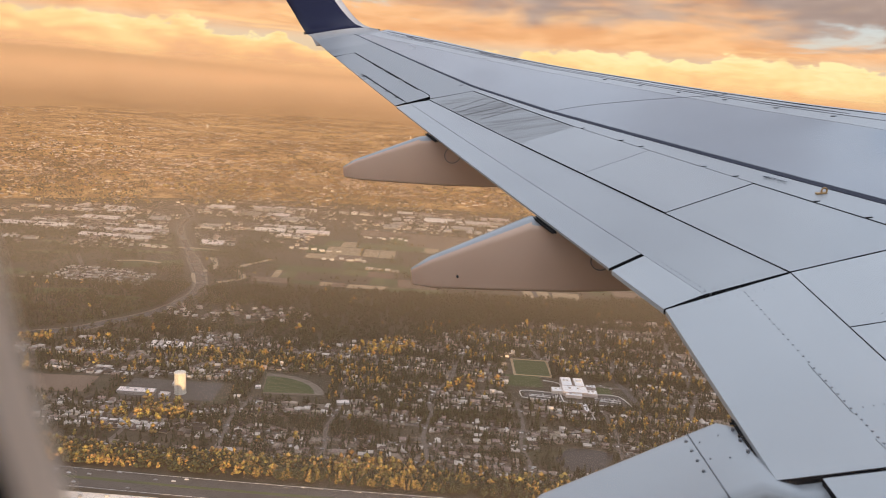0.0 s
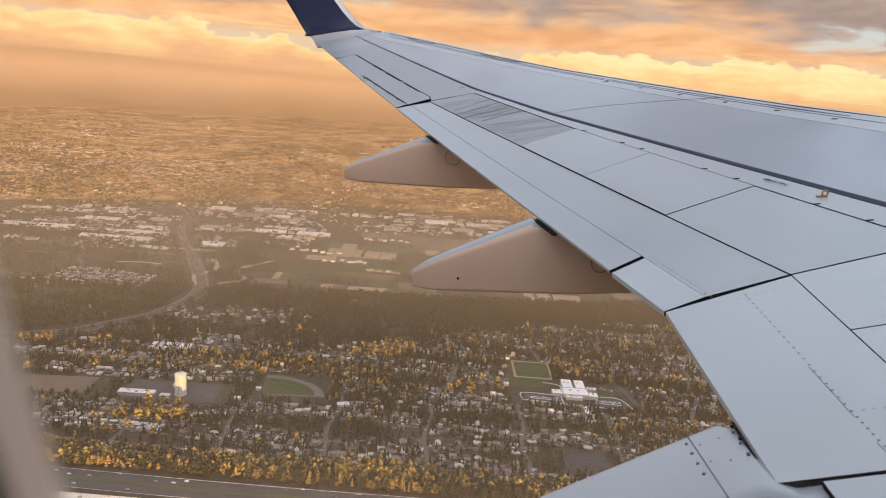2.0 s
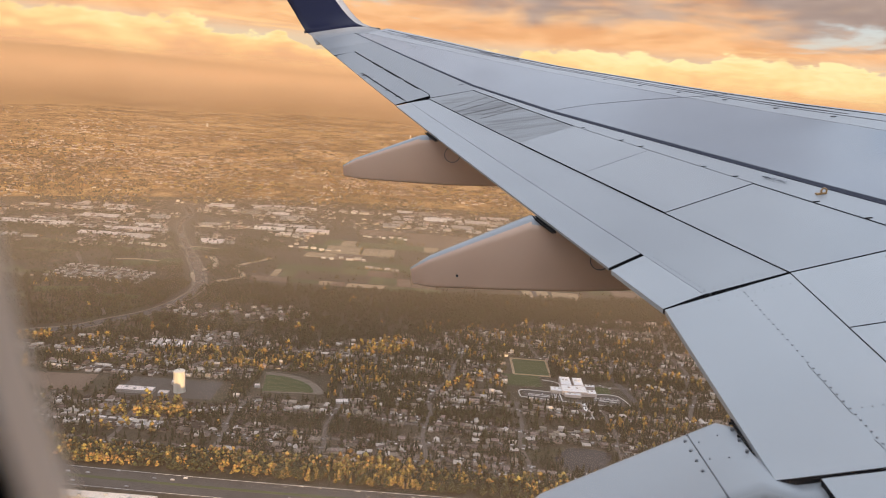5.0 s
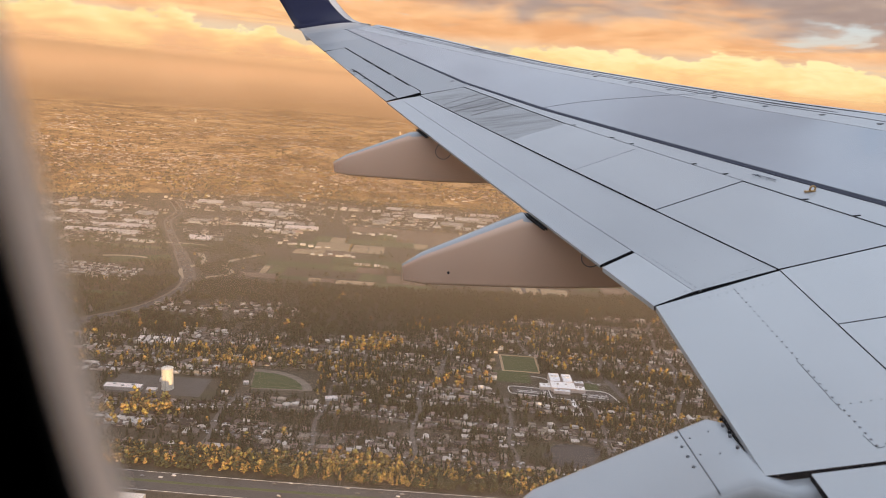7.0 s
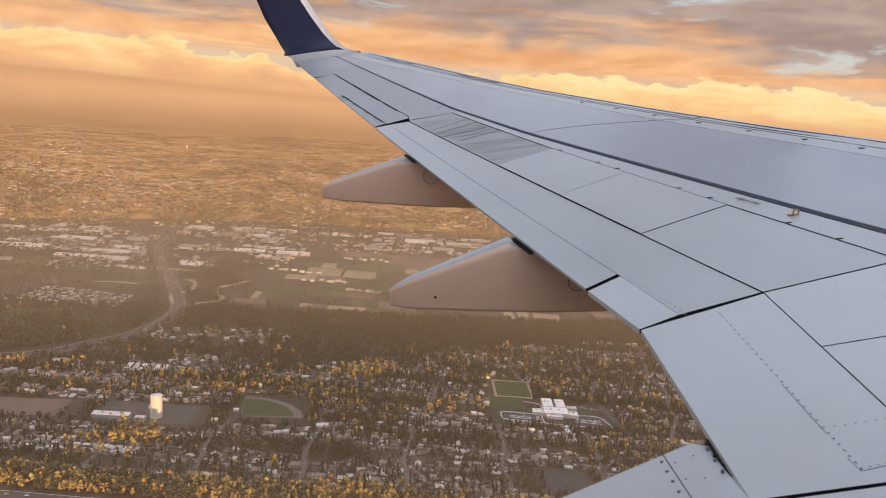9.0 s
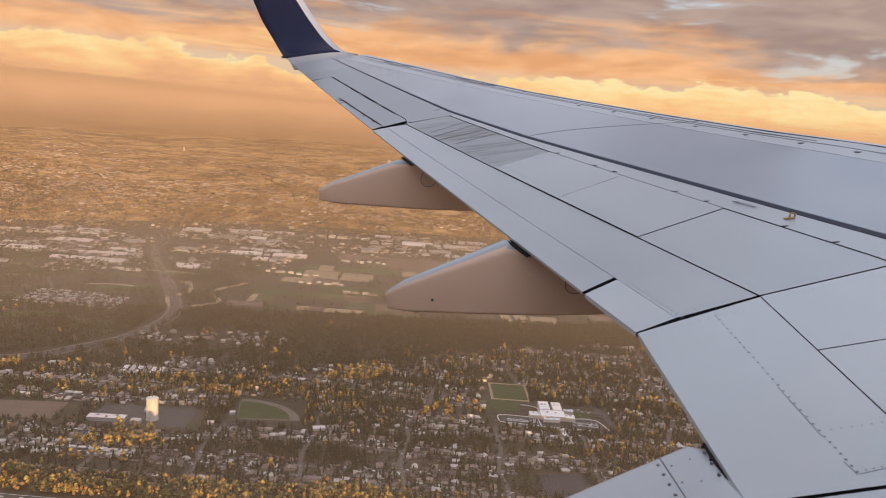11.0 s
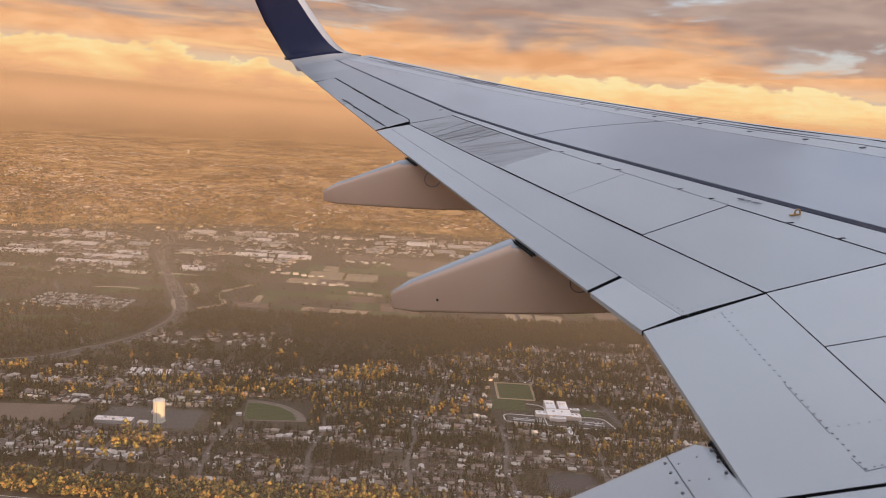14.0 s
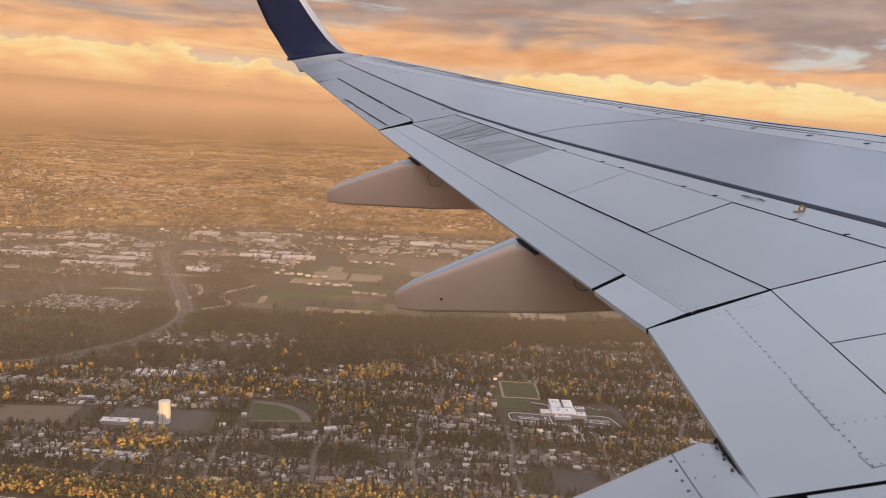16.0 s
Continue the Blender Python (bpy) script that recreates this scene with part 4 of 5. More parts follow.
# the river woods
for i in range(11000):
    x = rng.uniform(-1500, 1250)
    lo, hi = along(x, FOREST_S), along(x, FOREST_N)
    y = rng.uniform(lo - 10, hi + 12)
    if not free(x, y, -8) or any(math.hypot(x - hx, y - hy) < 60 for hx, hy in ((-560, 1420), (-430, 1440), (-870, 1650))) and rng.random() < 0.8:
        continue
    kind = "gold" if rng.random() < 0.004 + 0.12 * max(0, grove(x * 0.5 + 70, y * 0.5) - 0.25) else ("pine" if rng.random() < 0.3 + 0.5 * grove(x * 0.6, y * 0.6) else "olive")
    h = rng.uniform(9, 15)
    heaps[kind].put(rng.choice({"gold": BROAD, "olive": BROAD, "pine": PINES}[kind]), (x, y, 0), rng.uniform(0, 6), (h, h, h * 0.9))
# hedges and rows in the valley
for i in range(14000):
    x, y = rng.uniform(-2000, 1500), 1560 + 1590 * rng.random() ** 1.3
    if not free(x, y, 4) or y < along(x, FOREST_N) or grove(x * 0.5, y * 0.7) < (-0.05 if x > -650 else -0.12) and rng.random() < 0.8:
        continue
    kind = "gold" if rng.random() < 0.02 else rng.choice(("olive", "olive", "pine"))
    h = rng.uniform(6, 12)
    heaps[kind].put(rng.choice({"gold": BROAD, "olive": BROAD, "pine": PINES}[kind]), (x, y, land(x, y)), rng.uniform(0, 6), (h * 1.3, h, h))
for (xa, ya), (xb, yb) in HEDGES:
    for i in range(int(math.hypot(xb - xa, yb - ya) / 5)):
        u, h = rng.random(), rng.uniform(5, 10)
        kind = rng.choice(("olive", "olive", "pine", "olive", "gold"))
        heaps[kind].put(rng.choice({"gold": SLIM, "olive": BROAD, "pine": PINES}[kind]), (xa + (xb - xa) * u + rng.uniform(-3, 3), ya + (yb - ya) * u + rng.uniform(-3, 3), 0), rng.uniform(0, 6), (h, h, h))
# the far slope: tree lines and clumps, which shrink towards the skyline
TUFT = [broadleaf(rnd, 3) for _ in range(6)]


def far_spot(nearest, furthest):
    """A spot on the slope, even over the view, and the factor by which things there look smaller."""
    a, dip = rng.uniform(0.86, 2.35), rng.uniform(EYE / furthest, EYE / nearest)
    d = EYE / dip
    r = float(np.interp(d, SLOPE_D, SLOPE_R))
    return a, d, r * math.cos(a), r * math.sin(a), r / d


for i in range(25000):
    a, d, x, y, k = far_spot(3290, 24000)
    px, py = d * math.cos(a), d * math.sin(a)
    if noise.noise(Vector((px / 420, py / 420, 7))) + 0.6 * noise.noise(Vector((px / 120, py / 120, 3))) < -0.05:
        continue
    hill = noise.noise(Vector((px / 1300, py / 1300, 21)))
    kind = rng.choice(("gold", "gold", "olive", "gold", "olive", "pine") if hill > -0.1 else ("olive", "pine", "gold", "olive"))
    h, w = rng.uniform(9, 17) * k, rng.uniform(11, 24) * k * rng.choice((1, 1, 1, 2, 3.5))
    heaps[kind].put(rng.choice(TUFT), (x, y, land(x, y) - 0.2 * h), a + math.pi / 2 + rng.uniform(-0.2, 0.2), (w, rng.uniform(11, 18) * k, h))
# clumps of trees over the golf course and river meadows
for i in range(6500):
    x, y = rng.uniform(-1750, -560), rng.uniform(1540, 2130)
    if y < along(x, FOREST_N) or not free(x, y, 2) or math.hypot(x + 870, (y - 1650) * 1.3) < 130 or grove(x * 0.8 + 90, y) < -0.08:
        continue
    kind = rng.choice(("olive", "pine", "olive", "olive"))
    h = rng.uniform(6, 11)
    heaps[kind].put(rng.choice(TUFT if kind == "olive" else PINES), (x, y, 0), rng.uniform(0, 6), (h * 1.2, h * 1.2, h))
# tall trees on the sunlit scarp at the foot of the hillside
for i in range(4200):
    a, r = rng.uniform(0.95, 2.25), rng.uniform(2895, 3070)
    x, y = r * math.cos(a), r * math.sin(a)
    if noise.noise(Vector((x / 180, y / 180, 12))) < -0.15:
        continue
    kind = rng.choice(("gold", "gold", "olive", "pine"))
    h = rng.uniform(8, 15)
    heaps[kind].put(rng.choice(TUFT), (x, y, land(x, y) - 1), rng.uniform(0, 6), (h, h, h))
for kind, nm, text in (("gold", "autumn_trees", "many golden autumn trees among houses and woods"), ("olive", "mixed_woods", "dull olive-brown woods along a river"), ("pine", "conifers", "many dark conifers among houses and woods")):
    tagged(new(nm, heaps[kind].done(nm, {"gold": GOLD, "olive": OLIVE, "pine": CONIFER}[kind])), text, "trees", kind="stuff")
far_roofs, far_walls = Heap(), Heap()
for i in range(26000):
    a, d, x, y, k = far_spot(3340, 14000)
    px, py = d * math.cos(a), d * math.sin(a)
    if noise.noise(Vector((px / 650, py / 500, 1))) + 0.5 * noise.noise(Vector((px / 170, py / 150, 6))) < rng.uniform(-0.05, 0.25):
        continue
    which, t, s = rng.randrange(6), rng.choice((0.1, 0.1, 1.7)), rng.uniform(0.65, 1.25) * k
    long = s * rng.choice((1.0, 1.0, 1.4, 2.2, 3.4)) if t < 1 else s
    far_walls.put(HOUSE_TRIS[which][0], (x, y, land(x, y)), t, (long, s, s))
    far_roofs.put(HOUSE_TRIS[which][1], (x, y, land(x, y)), t, (long, s, s))
for i in range(3200):
    x, y = rng.uniform(-1950, 900), rng.uniform(2120, 3150)
    if (x > -480 and y < 2420) or not free(x, y, 10) or noise.noise(Vector((x / 200, y / 120, 3))) < -0.1:
        continue
    k, t, s = rng.randrange(6), rng.choice((0.1, 1.7)), rng.uniform(0.8, 1.6)
    far_walls.put(HOUSE_TRIS[k][0], (x, y, land(x, y)), t, (s, s, s))
    far_roofs.put(HOUSE_TRIS[k][1], (x, y, land(x, y)), t, (s, s, s))
for i in range(1500):
    x, y = rng.uniform(-1900, -720), rng.uniform(1900, 2320)
    if not free(x, y, 10) or noise.noise(Vector((x / 160, y / 160, 9))) < 0.02:
        continue
    k, t, s = rng.randrange(6), rng.choice((0.4, 1.97)), rng.uniform(0.8, 1.5)
    far_walls.put(HOUSE_TRIS[k][0], (x, y, land(x, y)), t, (s, s, s))
    far_roofs.put(HOUSE_TRIS[k][1], (x, y, land(x, y)), t, (s, s, s))
town = tagged(new("hillside_town"), "far hillside town of pale houses in low sun", "houses", kind="stuff")
for nm, heap, mat in (("walls", far_walls, WALL_BITS), ("roofs", far_roofs, ROOF_BITS)):
    tagged(part(nm, heap.done(nm, mat), town), kind="stuff")

# parked and passing cars
car_v, car_f = tube([[(-2.2, -0.9, 0.3), (2.2, -0.9, 0.3), (2.2, 0.9, 0.3), (-2.2, 0.9, 0.3)], [(-2.2, -0.9, 0.95), (2.2, -0.9, 0.9), (2.2, 0.9, 0.9), (-2.2, 0.9, 0.95)],
                     [(-1.5, -0.75, 1.5), (0.8, -0.75, 1.5), (0.8, 0.75, 1.5), (-1.5, 0.75, 1.5)]])
CAR = tris(car_v, car_f)
cars = Heap()
for s in STREETS:
    for i in range(len(s) * 7):
        k = rng.randrange(len(s) - 1)
        t = rng.random()
        cars.put(CAR, (s[k][0] + (s[k + 1][0] - s[k][0]) * t, s[k][1] + (s[k + 1][1] - s[k][1]) * t + rng.choice((-7, -3, 3, 7)), 0.4), rng.choice((0, 0, 1.57)))
for i in range(90):
    x = rng.uniform(-900, 700)
    cars.put(CAR, (x, along(x, HIGHWAY) + rng.choice((-17, -13, -6, 6, 12, 16)), 0.35), 0, (1.2, 1.1, 1.2))
for x0, x1, y in ((-76, -23, -11), (-76, -23, -17), (38, 84, -8), (38, 84, -17)):
    for i in range(17):
        if rng.random() < 0.4:
            cars.put(CAR, (SX + x0 + (x1 - x0) * i / 17, SY + y + 3, 0.35), 1.57)
tagged(new("parked_cars", cars.done("cars", CAR_PAINT)), "many small cars on streets and car parks", "cars", kind="stuff")


# ---- the airliner ----
# local axes: x forward, y outboard over the wing, z up
EYE_IN_PLANE = (-8.2069, 1.6208, 1.8873)
plane = new("airliner")
plane.matrix_world = Matrix.Translation((0, 0, EYE)) @ pose(0, 0, 0, 3.717, -8.901, 3.444) @ Matrix.Translation([-c for c in EYE_IN_PLANE])
tagged(plane, "twin-jet airliner with a pale grey wing and navy winglet", "airplane")
DIHEDRAL, FLEX, TWIST = math.tan(radians(6.297)), 0.342, 0.042


def line(*knots):
    ys, xs = [k[0] for k in knots], [k[1] for k in knots]

    def at(y):
        if y >= ys[-1]:
            return xs[-1] + (xs[-1] - xs[-2]) / (ys[-1] - ys[-2]) * (y - ys[-1])
        return float(np.interp(y, ys, xs))
    return at


LEAD = line((1.5, 0.6), (4.0, -2.09), (17.0, -8.89))
TRAIL = line((1.5, -7.07), (5.16, -7.05), (17.0, -10.51))
SPOILER_BACK = line((1.5, -6.28), (5.39, -6.25), (11.0, -8.30))
HINGE = line((1.5, -3.9), (5.64, -5.35), (8.83, -6.77), (11.0, -7.66))
STRIPE_LINE = line((1.5, -2.94), (5.96, -5.14), (9.53, -6.90), (11.27, -7.64), (15.1, -8.95), (17.44, -9.77))
FLAP_SEAM = line((5.0, -6.71), (5.8, -6.95), (10.46, -8.39))
EDGE_RISE = line((4, 0.10), (7.7, 0.07), (8.5, 0.03), (9.7, 0.0), (12.0, -0.035), (13.4, -0.02), (15.0, 0.02), (17.0, 0.04), (18.0, 0.04))


def skin(x, y):
    """Height of the wing's upper face."""
    z = DIHEDRAL * y + FLEX * (max(y - 2, 0) / 15.2) ** 2 - TWIST * (-0.523 * y - x)
    chord = LEAD(y) - TRAIL(y)
    s = max(0.0, (LEAD(y) - x) / chord)
    z += EDGE_RISE(y) * max(0.0, 1 - s / 0.35) ** 1.5
    nose = max(0.0, 1 - (LEAD(y) - x) / (0.035 * chord))
    return z - 0.03 * nose * nose


wing = new("wing")
wing.parent = plane
wing["label"] = "swept pale grey wing with dark panel joints"


def wing_core():
    """The inner body under the skin panels, seen only in the joints."""
    rings = []
    for i in range(41):
        y = 1.3 + (17.2 - 1.3) * i / 40
        a, b = LEAD(y), max(SPOILER_BACK(y), TRAIL(y)) + 0.02 if y < 11 else TRAIL(y) + 0.12
        c = a - b
        up = [(a - c * s, y, skin(a - c * s, y) - 0.06) for s in (0.02, 0.08, 0.2, 0.35, 0.5, 0.65, 0.8, 0.9, 1.0)]
        down = [(a - c * s, y, skin(a - c * s, y) - 0.08 - 0.13 * c * (1 - s) ** 0.7 * min(1, s * 6)) for s in (1.0, 0.8, 0.5, 0.25, 0.08, 0.02)]
        rings.append(up + down)
    return tube(rings)


part("core", mesh_of("core", *wing_core(), SEALANT), wing, "dark gaps between the panels")


def panel(name, front, back, out_end, in_end, mat, gap=0.008, lift=0.0, thick=(0.055, 0.055), label="", steps=(14, 6), rounded=0.0, parent=wing):
    """A skin panel between two spanwise lines. Ends are (y at the front, y at the back)."""
    nu, nv = steps
    top, low = [], []
    for i in range(nu + 1):
        u = i / nu
        yf = in_end[0] + (out_end[0] - in_end[0]) * u
        yb = in_end[1] + (out_end[1] - in_end[1]) * u
        if i == 0:
            yf, yb = yf + gap, yb + gap
        if i == nu:
            yf, yb = yf - gap, yb - gap
        xf, xb = front(yf) - gap, back(yb) + gap
        for j in range(nv + 1):
            v = j / nv
            x, y = xf + (xb - xf) * v, yf + (yb - yf) * v
            z = skin(x, y) + lift
            top.append((x, y, z))
            low.append((x, y, z - thick[0] - (thick[1] - thick[0]) * v))
    n = len(top)
    faces = []
    w = nv + 1
    top = list(top)
    for i in range(nu):
        for j in range(nv):
            a = i * w + j
            faces.append((a, a + 1, a + w + 1, a + w))
            faces.append((n + a, n + a + w, n + a + w + 1, n + a + 1))
    rim = [i * w for i in range(nu + 1)] + [nu * w + j for j in range(1, w)] + [i * w + nv for i in range(nu - 1, -1, -1)] + [j for j in range(nv - 1, 0, -1)]
    m, side = 2 * n, []
    for k in range(len(rim)):
        side += [top[rim[k]], low[rim[k]]]
        a, b = m + 2 * k, m + 2 * ((k + 1) % len(rim))
        faces.append((b, a, a + 1, b + 1))
    me = mesh_of(name, top + low + side, faces, mat)
    me.materials.append(SEALANT)
    tail = 2 * nu * nv + nu + nv

    def dark(k):
        if back is TRAIL and tail <= k < tail + nu:
            return 0
        return 1 if k >= 2 * nu * nv or k % 2 else 0
    me.polygons.foreach_set("use_smooth", [k < 2 * nu * nv for k in range(len(me.polygons))])
    me.polygons.foreach_set("material_index", [dark(k) for k in range(len(me.polygons))])
    return part(name, me, parent, label)


SLAT_BACK = lambda y: LEAD(y) - 0.52
# leading edge pieces, bare metal nose and painted strip
for a, b in ((1.45, 5.6), (5.6, 9.3), (9.3, 13.1), (13.1, 17.15)):
    panel("slat", LEAD, lambda y: LEAD(y) - 0.14, (b, b), (a, a), METAL_EDGE, 0.0035, 0.0, (0.06, 0.03), "bare metal leading edge")
    panel("slat_strip", lambda y: LEAD(y) - 0.14, SLAT_BACK, (b, b), (a, a), PAINT, 0.0035)
# main skins
panel("skin_panel", SLAT_BACK, STRIPE_LINE, (17.15, 17.15), (1.45, 1.45), PAINT_SKIN, 0.0025, steps=(80, 10))
panel("hinge_panel", STRIPE_LINE, HINGE, (11.05, 11.0), (1.45, 1.45), PAINT, 0.0015, steps=(40, 3))
# spoilers
ENDS = [(11.0, 10.86), (8.83, 8.5), (7.81, 7.44), (6.76, 6.43), (5.56, 5.39)]
for k in range(4):
    panel("spoiler", HINGE, SPOILER_BACK, ENDS[k], ENDS[k + 1], PAINT_DIRTY if k == 0 else PAINT, 0.002, 0.004 if k in (1, 2) else 0.0, label="soot-streaked spoiler panel" if k == 0 else "")
panel("spoiler", HINGE, SPOILER_BACK, (5.55, 5.38), (4.84, 4.78), PAINT_LIGHT, 0.0018)
panel("spoiler", HINGE, SPOILER_BACK, (4.835, 4.775), (1.45, 1.45), PAINT_LIGHT, 0.0018)
# outboard flap in two strips, kink panel, inboard flap
panel("flap", SPOILER_BACK, FLAP_SEAM, (10.84, 10.80), (5.40, 5.27), PAINT, 0.0015, -0.007, (0.05, 0.05), steps=(30, 3))
panel("flap_edge", FLAP_SEAM, TRAIL, (10.80, 10.72), (5.86, 5.72), PAINT, 0.0025, -0.007, (0.05, 0.018), steps=(30, 3))
panel("kink_panel", FLAP_SEAM, TRAIL, (5.83, 5.69), (5.27, 5.17), PAINT_LIGHT, 0.0008, -0.007, (0.05, 0.03), steps=(4, 6))
panel("inboard_flap", SPOILER_BACK, TRAIL, (5.38, 5.158), (3.86, 3.86), PAINT_LIGHT, 0.0025, -0.004, (0.05, 0.03), steps=(12, 8))
panel("inboard_flap", SPOILER_BACK, lambda y: TRAIL(y) + 0.16, (3.85, 3.85), (1.45, 1.45), PAINT_LIGHT, 0.006, -0.004, (0.05, 0.03), steps=(8, 6))
# aileron and outer trailing edge
AILERON_LINE = line((11.08, -8.23), (15.17, -9.56))
panel("outer_panel", STRIPE_LINE, AILERON_LINE, (15.25, 15.2), (11.03, 10.89), PAINT_OUTER, 0.0025, steps=(20, 4))
TAB_LINE = line((10.86, -8.54), (13.15, -9.29))
for a, b in ((15.17, 13.2), (13.2, 12.2), (12.2, 11.0)):
    panel("aileron", AILERON_LINE, TRAIL if a > 14 else TAB_LINE, (a, a - 0.2 if a > 14 else a - 0.12), (b, b - (0.2 if a > 14 else 0.16)), PAINT_OUTER, 0.008 if a > 14 else 0.007, -0.002, (0.03, 0.015), steps=(8, 3))
panel("aileron_tab", TAB_LINE, TRAIL, (13.12, 13.02), (10.86, 10.76), PAINT_OUTER, 0.005, -0.002, (0.025, 0.012), steps=(10, 2))
panel("tip_panel", STRIPE_LINE, TRAIL, (15.95, 15.75), (15.25, 15.02), PAINT_OUTER, 0.001, 0.0, (0.03, 0.015), steps=(10, 8))
panel("tip_panel", STRIPE_LINE, TRAIL, (17.2, 17.3), (15.95, 15.75), PAINT_GREY, 0.001, 0.0, (0.03, 0.015), label="darker grey painted tip", steps=(10, 8))


def strip_on_skin(name, at, y0, y1, w0, w1, mat, lift=0.004, steps=40, label=""):
    """A thin painted or sealed line along the span, w0 to w1 wide."""
    verts, faces = [], []
    for i in range(steps + 1):
        y = y0 + (y1 - y0) * i / steps
        w = (w0 + (w1 - w0) * i / steps) / 2
        for dx, dz in ((-w, -0.01), (-w, lift), (w, lift), (w, -0.01)):
            verts.append((at(y) + dx, y, skin(at(y) + dx, y) + dz))
    for i in range(steps):
        for j in range(3):
            a = i * 4 + j
            faces.append((a, a + 4, a + 5, a + 1))
    return part(name, mesh_of(name, verts, faces, mat), wing, label)


strip_on_skin("stripe", STRIPE_LINE, 2.4, 10.2, 0.10, 0.055, STRIPE, 0.004, 50, "dark slate painted walkway line")
strip_on_skin("stripe", STRIPE_LINE, 10.2, 17.3, 0.05, 0.018, STRIPE, 0.004, 40, "dark slate painted walkway line")
strip_on_skin("joint_line", lambda y: LEAD(y) - 0.14, 2.6, 16.9, 0.010, 0.016, SEALANT, 0.0035)
strip_on_skin("joint_line", lambda y: LEAD(y) - 0.30, 3.0, 16.6, 0.006, 0.006, HAIRLINE, 0.0035)


def stud(r, h, n=10):
    return mesh_of("fastener", *tube([[(q * math.cos(a), q * math.sin(a), z) for a in (2 * math.pi * j / n for j in range(n))] for q, z in ((r, -0.01), (r, h), (r * 0.6, h * 1.4))]), RIVET)


def fasteners(mesh, count, a, b, dz=0.0):
    """A row of fastener heads from one plan point (x, y) to another."""
    for i in range(count):
        t = i / max(1, count - 1)
        x, y = a[0] + (b[0] - a[0]) * t, a[1] + (b[1] - a[1]) * t
        o = part("fastener", mesh, wing)
        o.location = (x, y, skin(x, y) + dz - 0.0008)


def seam(points, width, mat, dz=0.0, rise=0.0022, name="joint_line"):
    """A thin line laid on the skin through plan points (x, y)."""
    pts = [Vector((x, y, 0)) for x, y in points]
    verts, faces = [], []
    for k, p in enumerate(pts):
        d = (pts[min(k + 1, len(pts) - 1)] - pts[max(0, k - 1)]).normalized()
        side = Vector((-d.y, d.x, 0)) * width / 2
        for q, h in ((p - side, -0.008), (p - side, rise), (p + side, rise), (p + side, -0.008)):
            verts.append((q.x, q.y, skin(q.x, q.y) + dz + h))
    for k in range(len(pts) - 1):
        for m in range(3):
            a = k * 4 + m
            faces.append((a, a + 1, a + 5, a + 4))
    return part(name, mesh_of(name, verts, faces, mat), wing)


big, small, faint = stud(0.028, 0.003), stud(0.0062, 0.0016), stud(0.0046, 0.0012)
for y in (7.55, 8.02, 8.55, 9.1, 9.66, 10.2, 10.75):
    fasteners(big, 1, (LEAD(y) - 0.36, y), (LEAD(y) - 0.36, y))
FLAP_Z, INNER_Z = -0.007, -0.004
for mesh, count, a, b, dz in ((small, 13, (-6.909, 5.792), (-6.754, 5.275), FLAP_Z), (faint, 8, (-6.787, 5.572), (-6.453, 5.707), FLAP_Z), (faint, 6, (-6.861, 5.829), (-6.574, 5.981), FLAP_Z),
                              (faint, 9, (-6.839, 5.285), (-6.34, 5.425), FLAP_Z), (faint, 8, (-6.703, 5.345), (-6.373, 5.45), FLAP_Z), (small, 22, (-6.578, 5.235), (-6.579, 4.204), INNER_Z),
                              (small, 7, (-6.579, 4.165), (-6.577, 3.946), INNER_Z), (faint, 10, (-6.796, 5.175), (-6.305, 5.265), INNER_Z), (faint, 6, (-6.53, 4.202), (-6.308, 4.205), INNER_Z),
                              (faint, 3, (-6.54, 3.95), (-6.472, 3.958), INNER_Z), (faint, 22, (HINGE(8.6) + 0.06, 8.6), (HINGE(5.2) + 0.06, 5.2), 0.0), (faint, 8, (-5.5, 5.46), (-6.1, 5.36), 0.0),
                              (faint, 5, (-6.045, 4.86), (-5.6, 4.93), 0.0), (small, 4, (-7.9, 9.55), (-7.0, 6.2), FLAP_Z), (faint, 7, (-5.95, 7.45), (-5.3, 7.72), 0.0)):
    fasteners(mesh, count, a, b, dz)
# the bowed skin joint and the repair seams of the inboard flap
seam([(-6.90, 9.53), (-6.73, 9.575), (-6.56, 9.593), (-6.38, 9.592), (-6.21, 9.574), (-5.96, 9.535), (-5.72, 9.481), (-5.4, 9.395), (-5.02, 9.277), (-4.75, 9.19)], 0.008, HAIRLINE)
seam([(-6.590, 4.531), (-6.590, 4.166)], 0.0012, RIVET, INNER_Z)
seam([(-6.594, 4.009), (-6.586, 3.931), (-6.482, 3.943), (-6.30, 3.96)], 0.0012, RIVET, INNER_Z)
# hinge gaps of the aileron and its tab, broken by the hinge arms
for y0, y1, w in ((15.1, 14.0, 0.022), (13.9, 13.3, 0.034), (13.15, 12.35, 0.034), (12.15, 11.5, 0.026)):
    seam([(AILERON_LINE(y) - 0.012, y) for y in (y0, (y0 + y1) / 2, y1)], w, SEALANT, -0.001, 0.004, "hinge_gap")
seam([(TAB_LINE(y) - 0.01, y) for y in (13.1, 12.5, 11.7, 10.95)], 0.012, SEALANT, -0.001, 0.004, "hinge_gap")
for y in (12.9, 12.3, 11.65, 11.2):
    seam([(TAB_LINE(y) + 0.02, y), (TAB_LINE(y) - 0.05, y)], 0.016, SEALANT, -0.001, 0.005, "hinge_clip")
seam([(LEAD(y) - 0.235, y) for y in (17.0, 16.0, 15.0, 14.0, 13.0, 12.0, 11.0, 10.0, 9.0, 8.0)], 0.010, HAIRLINE)
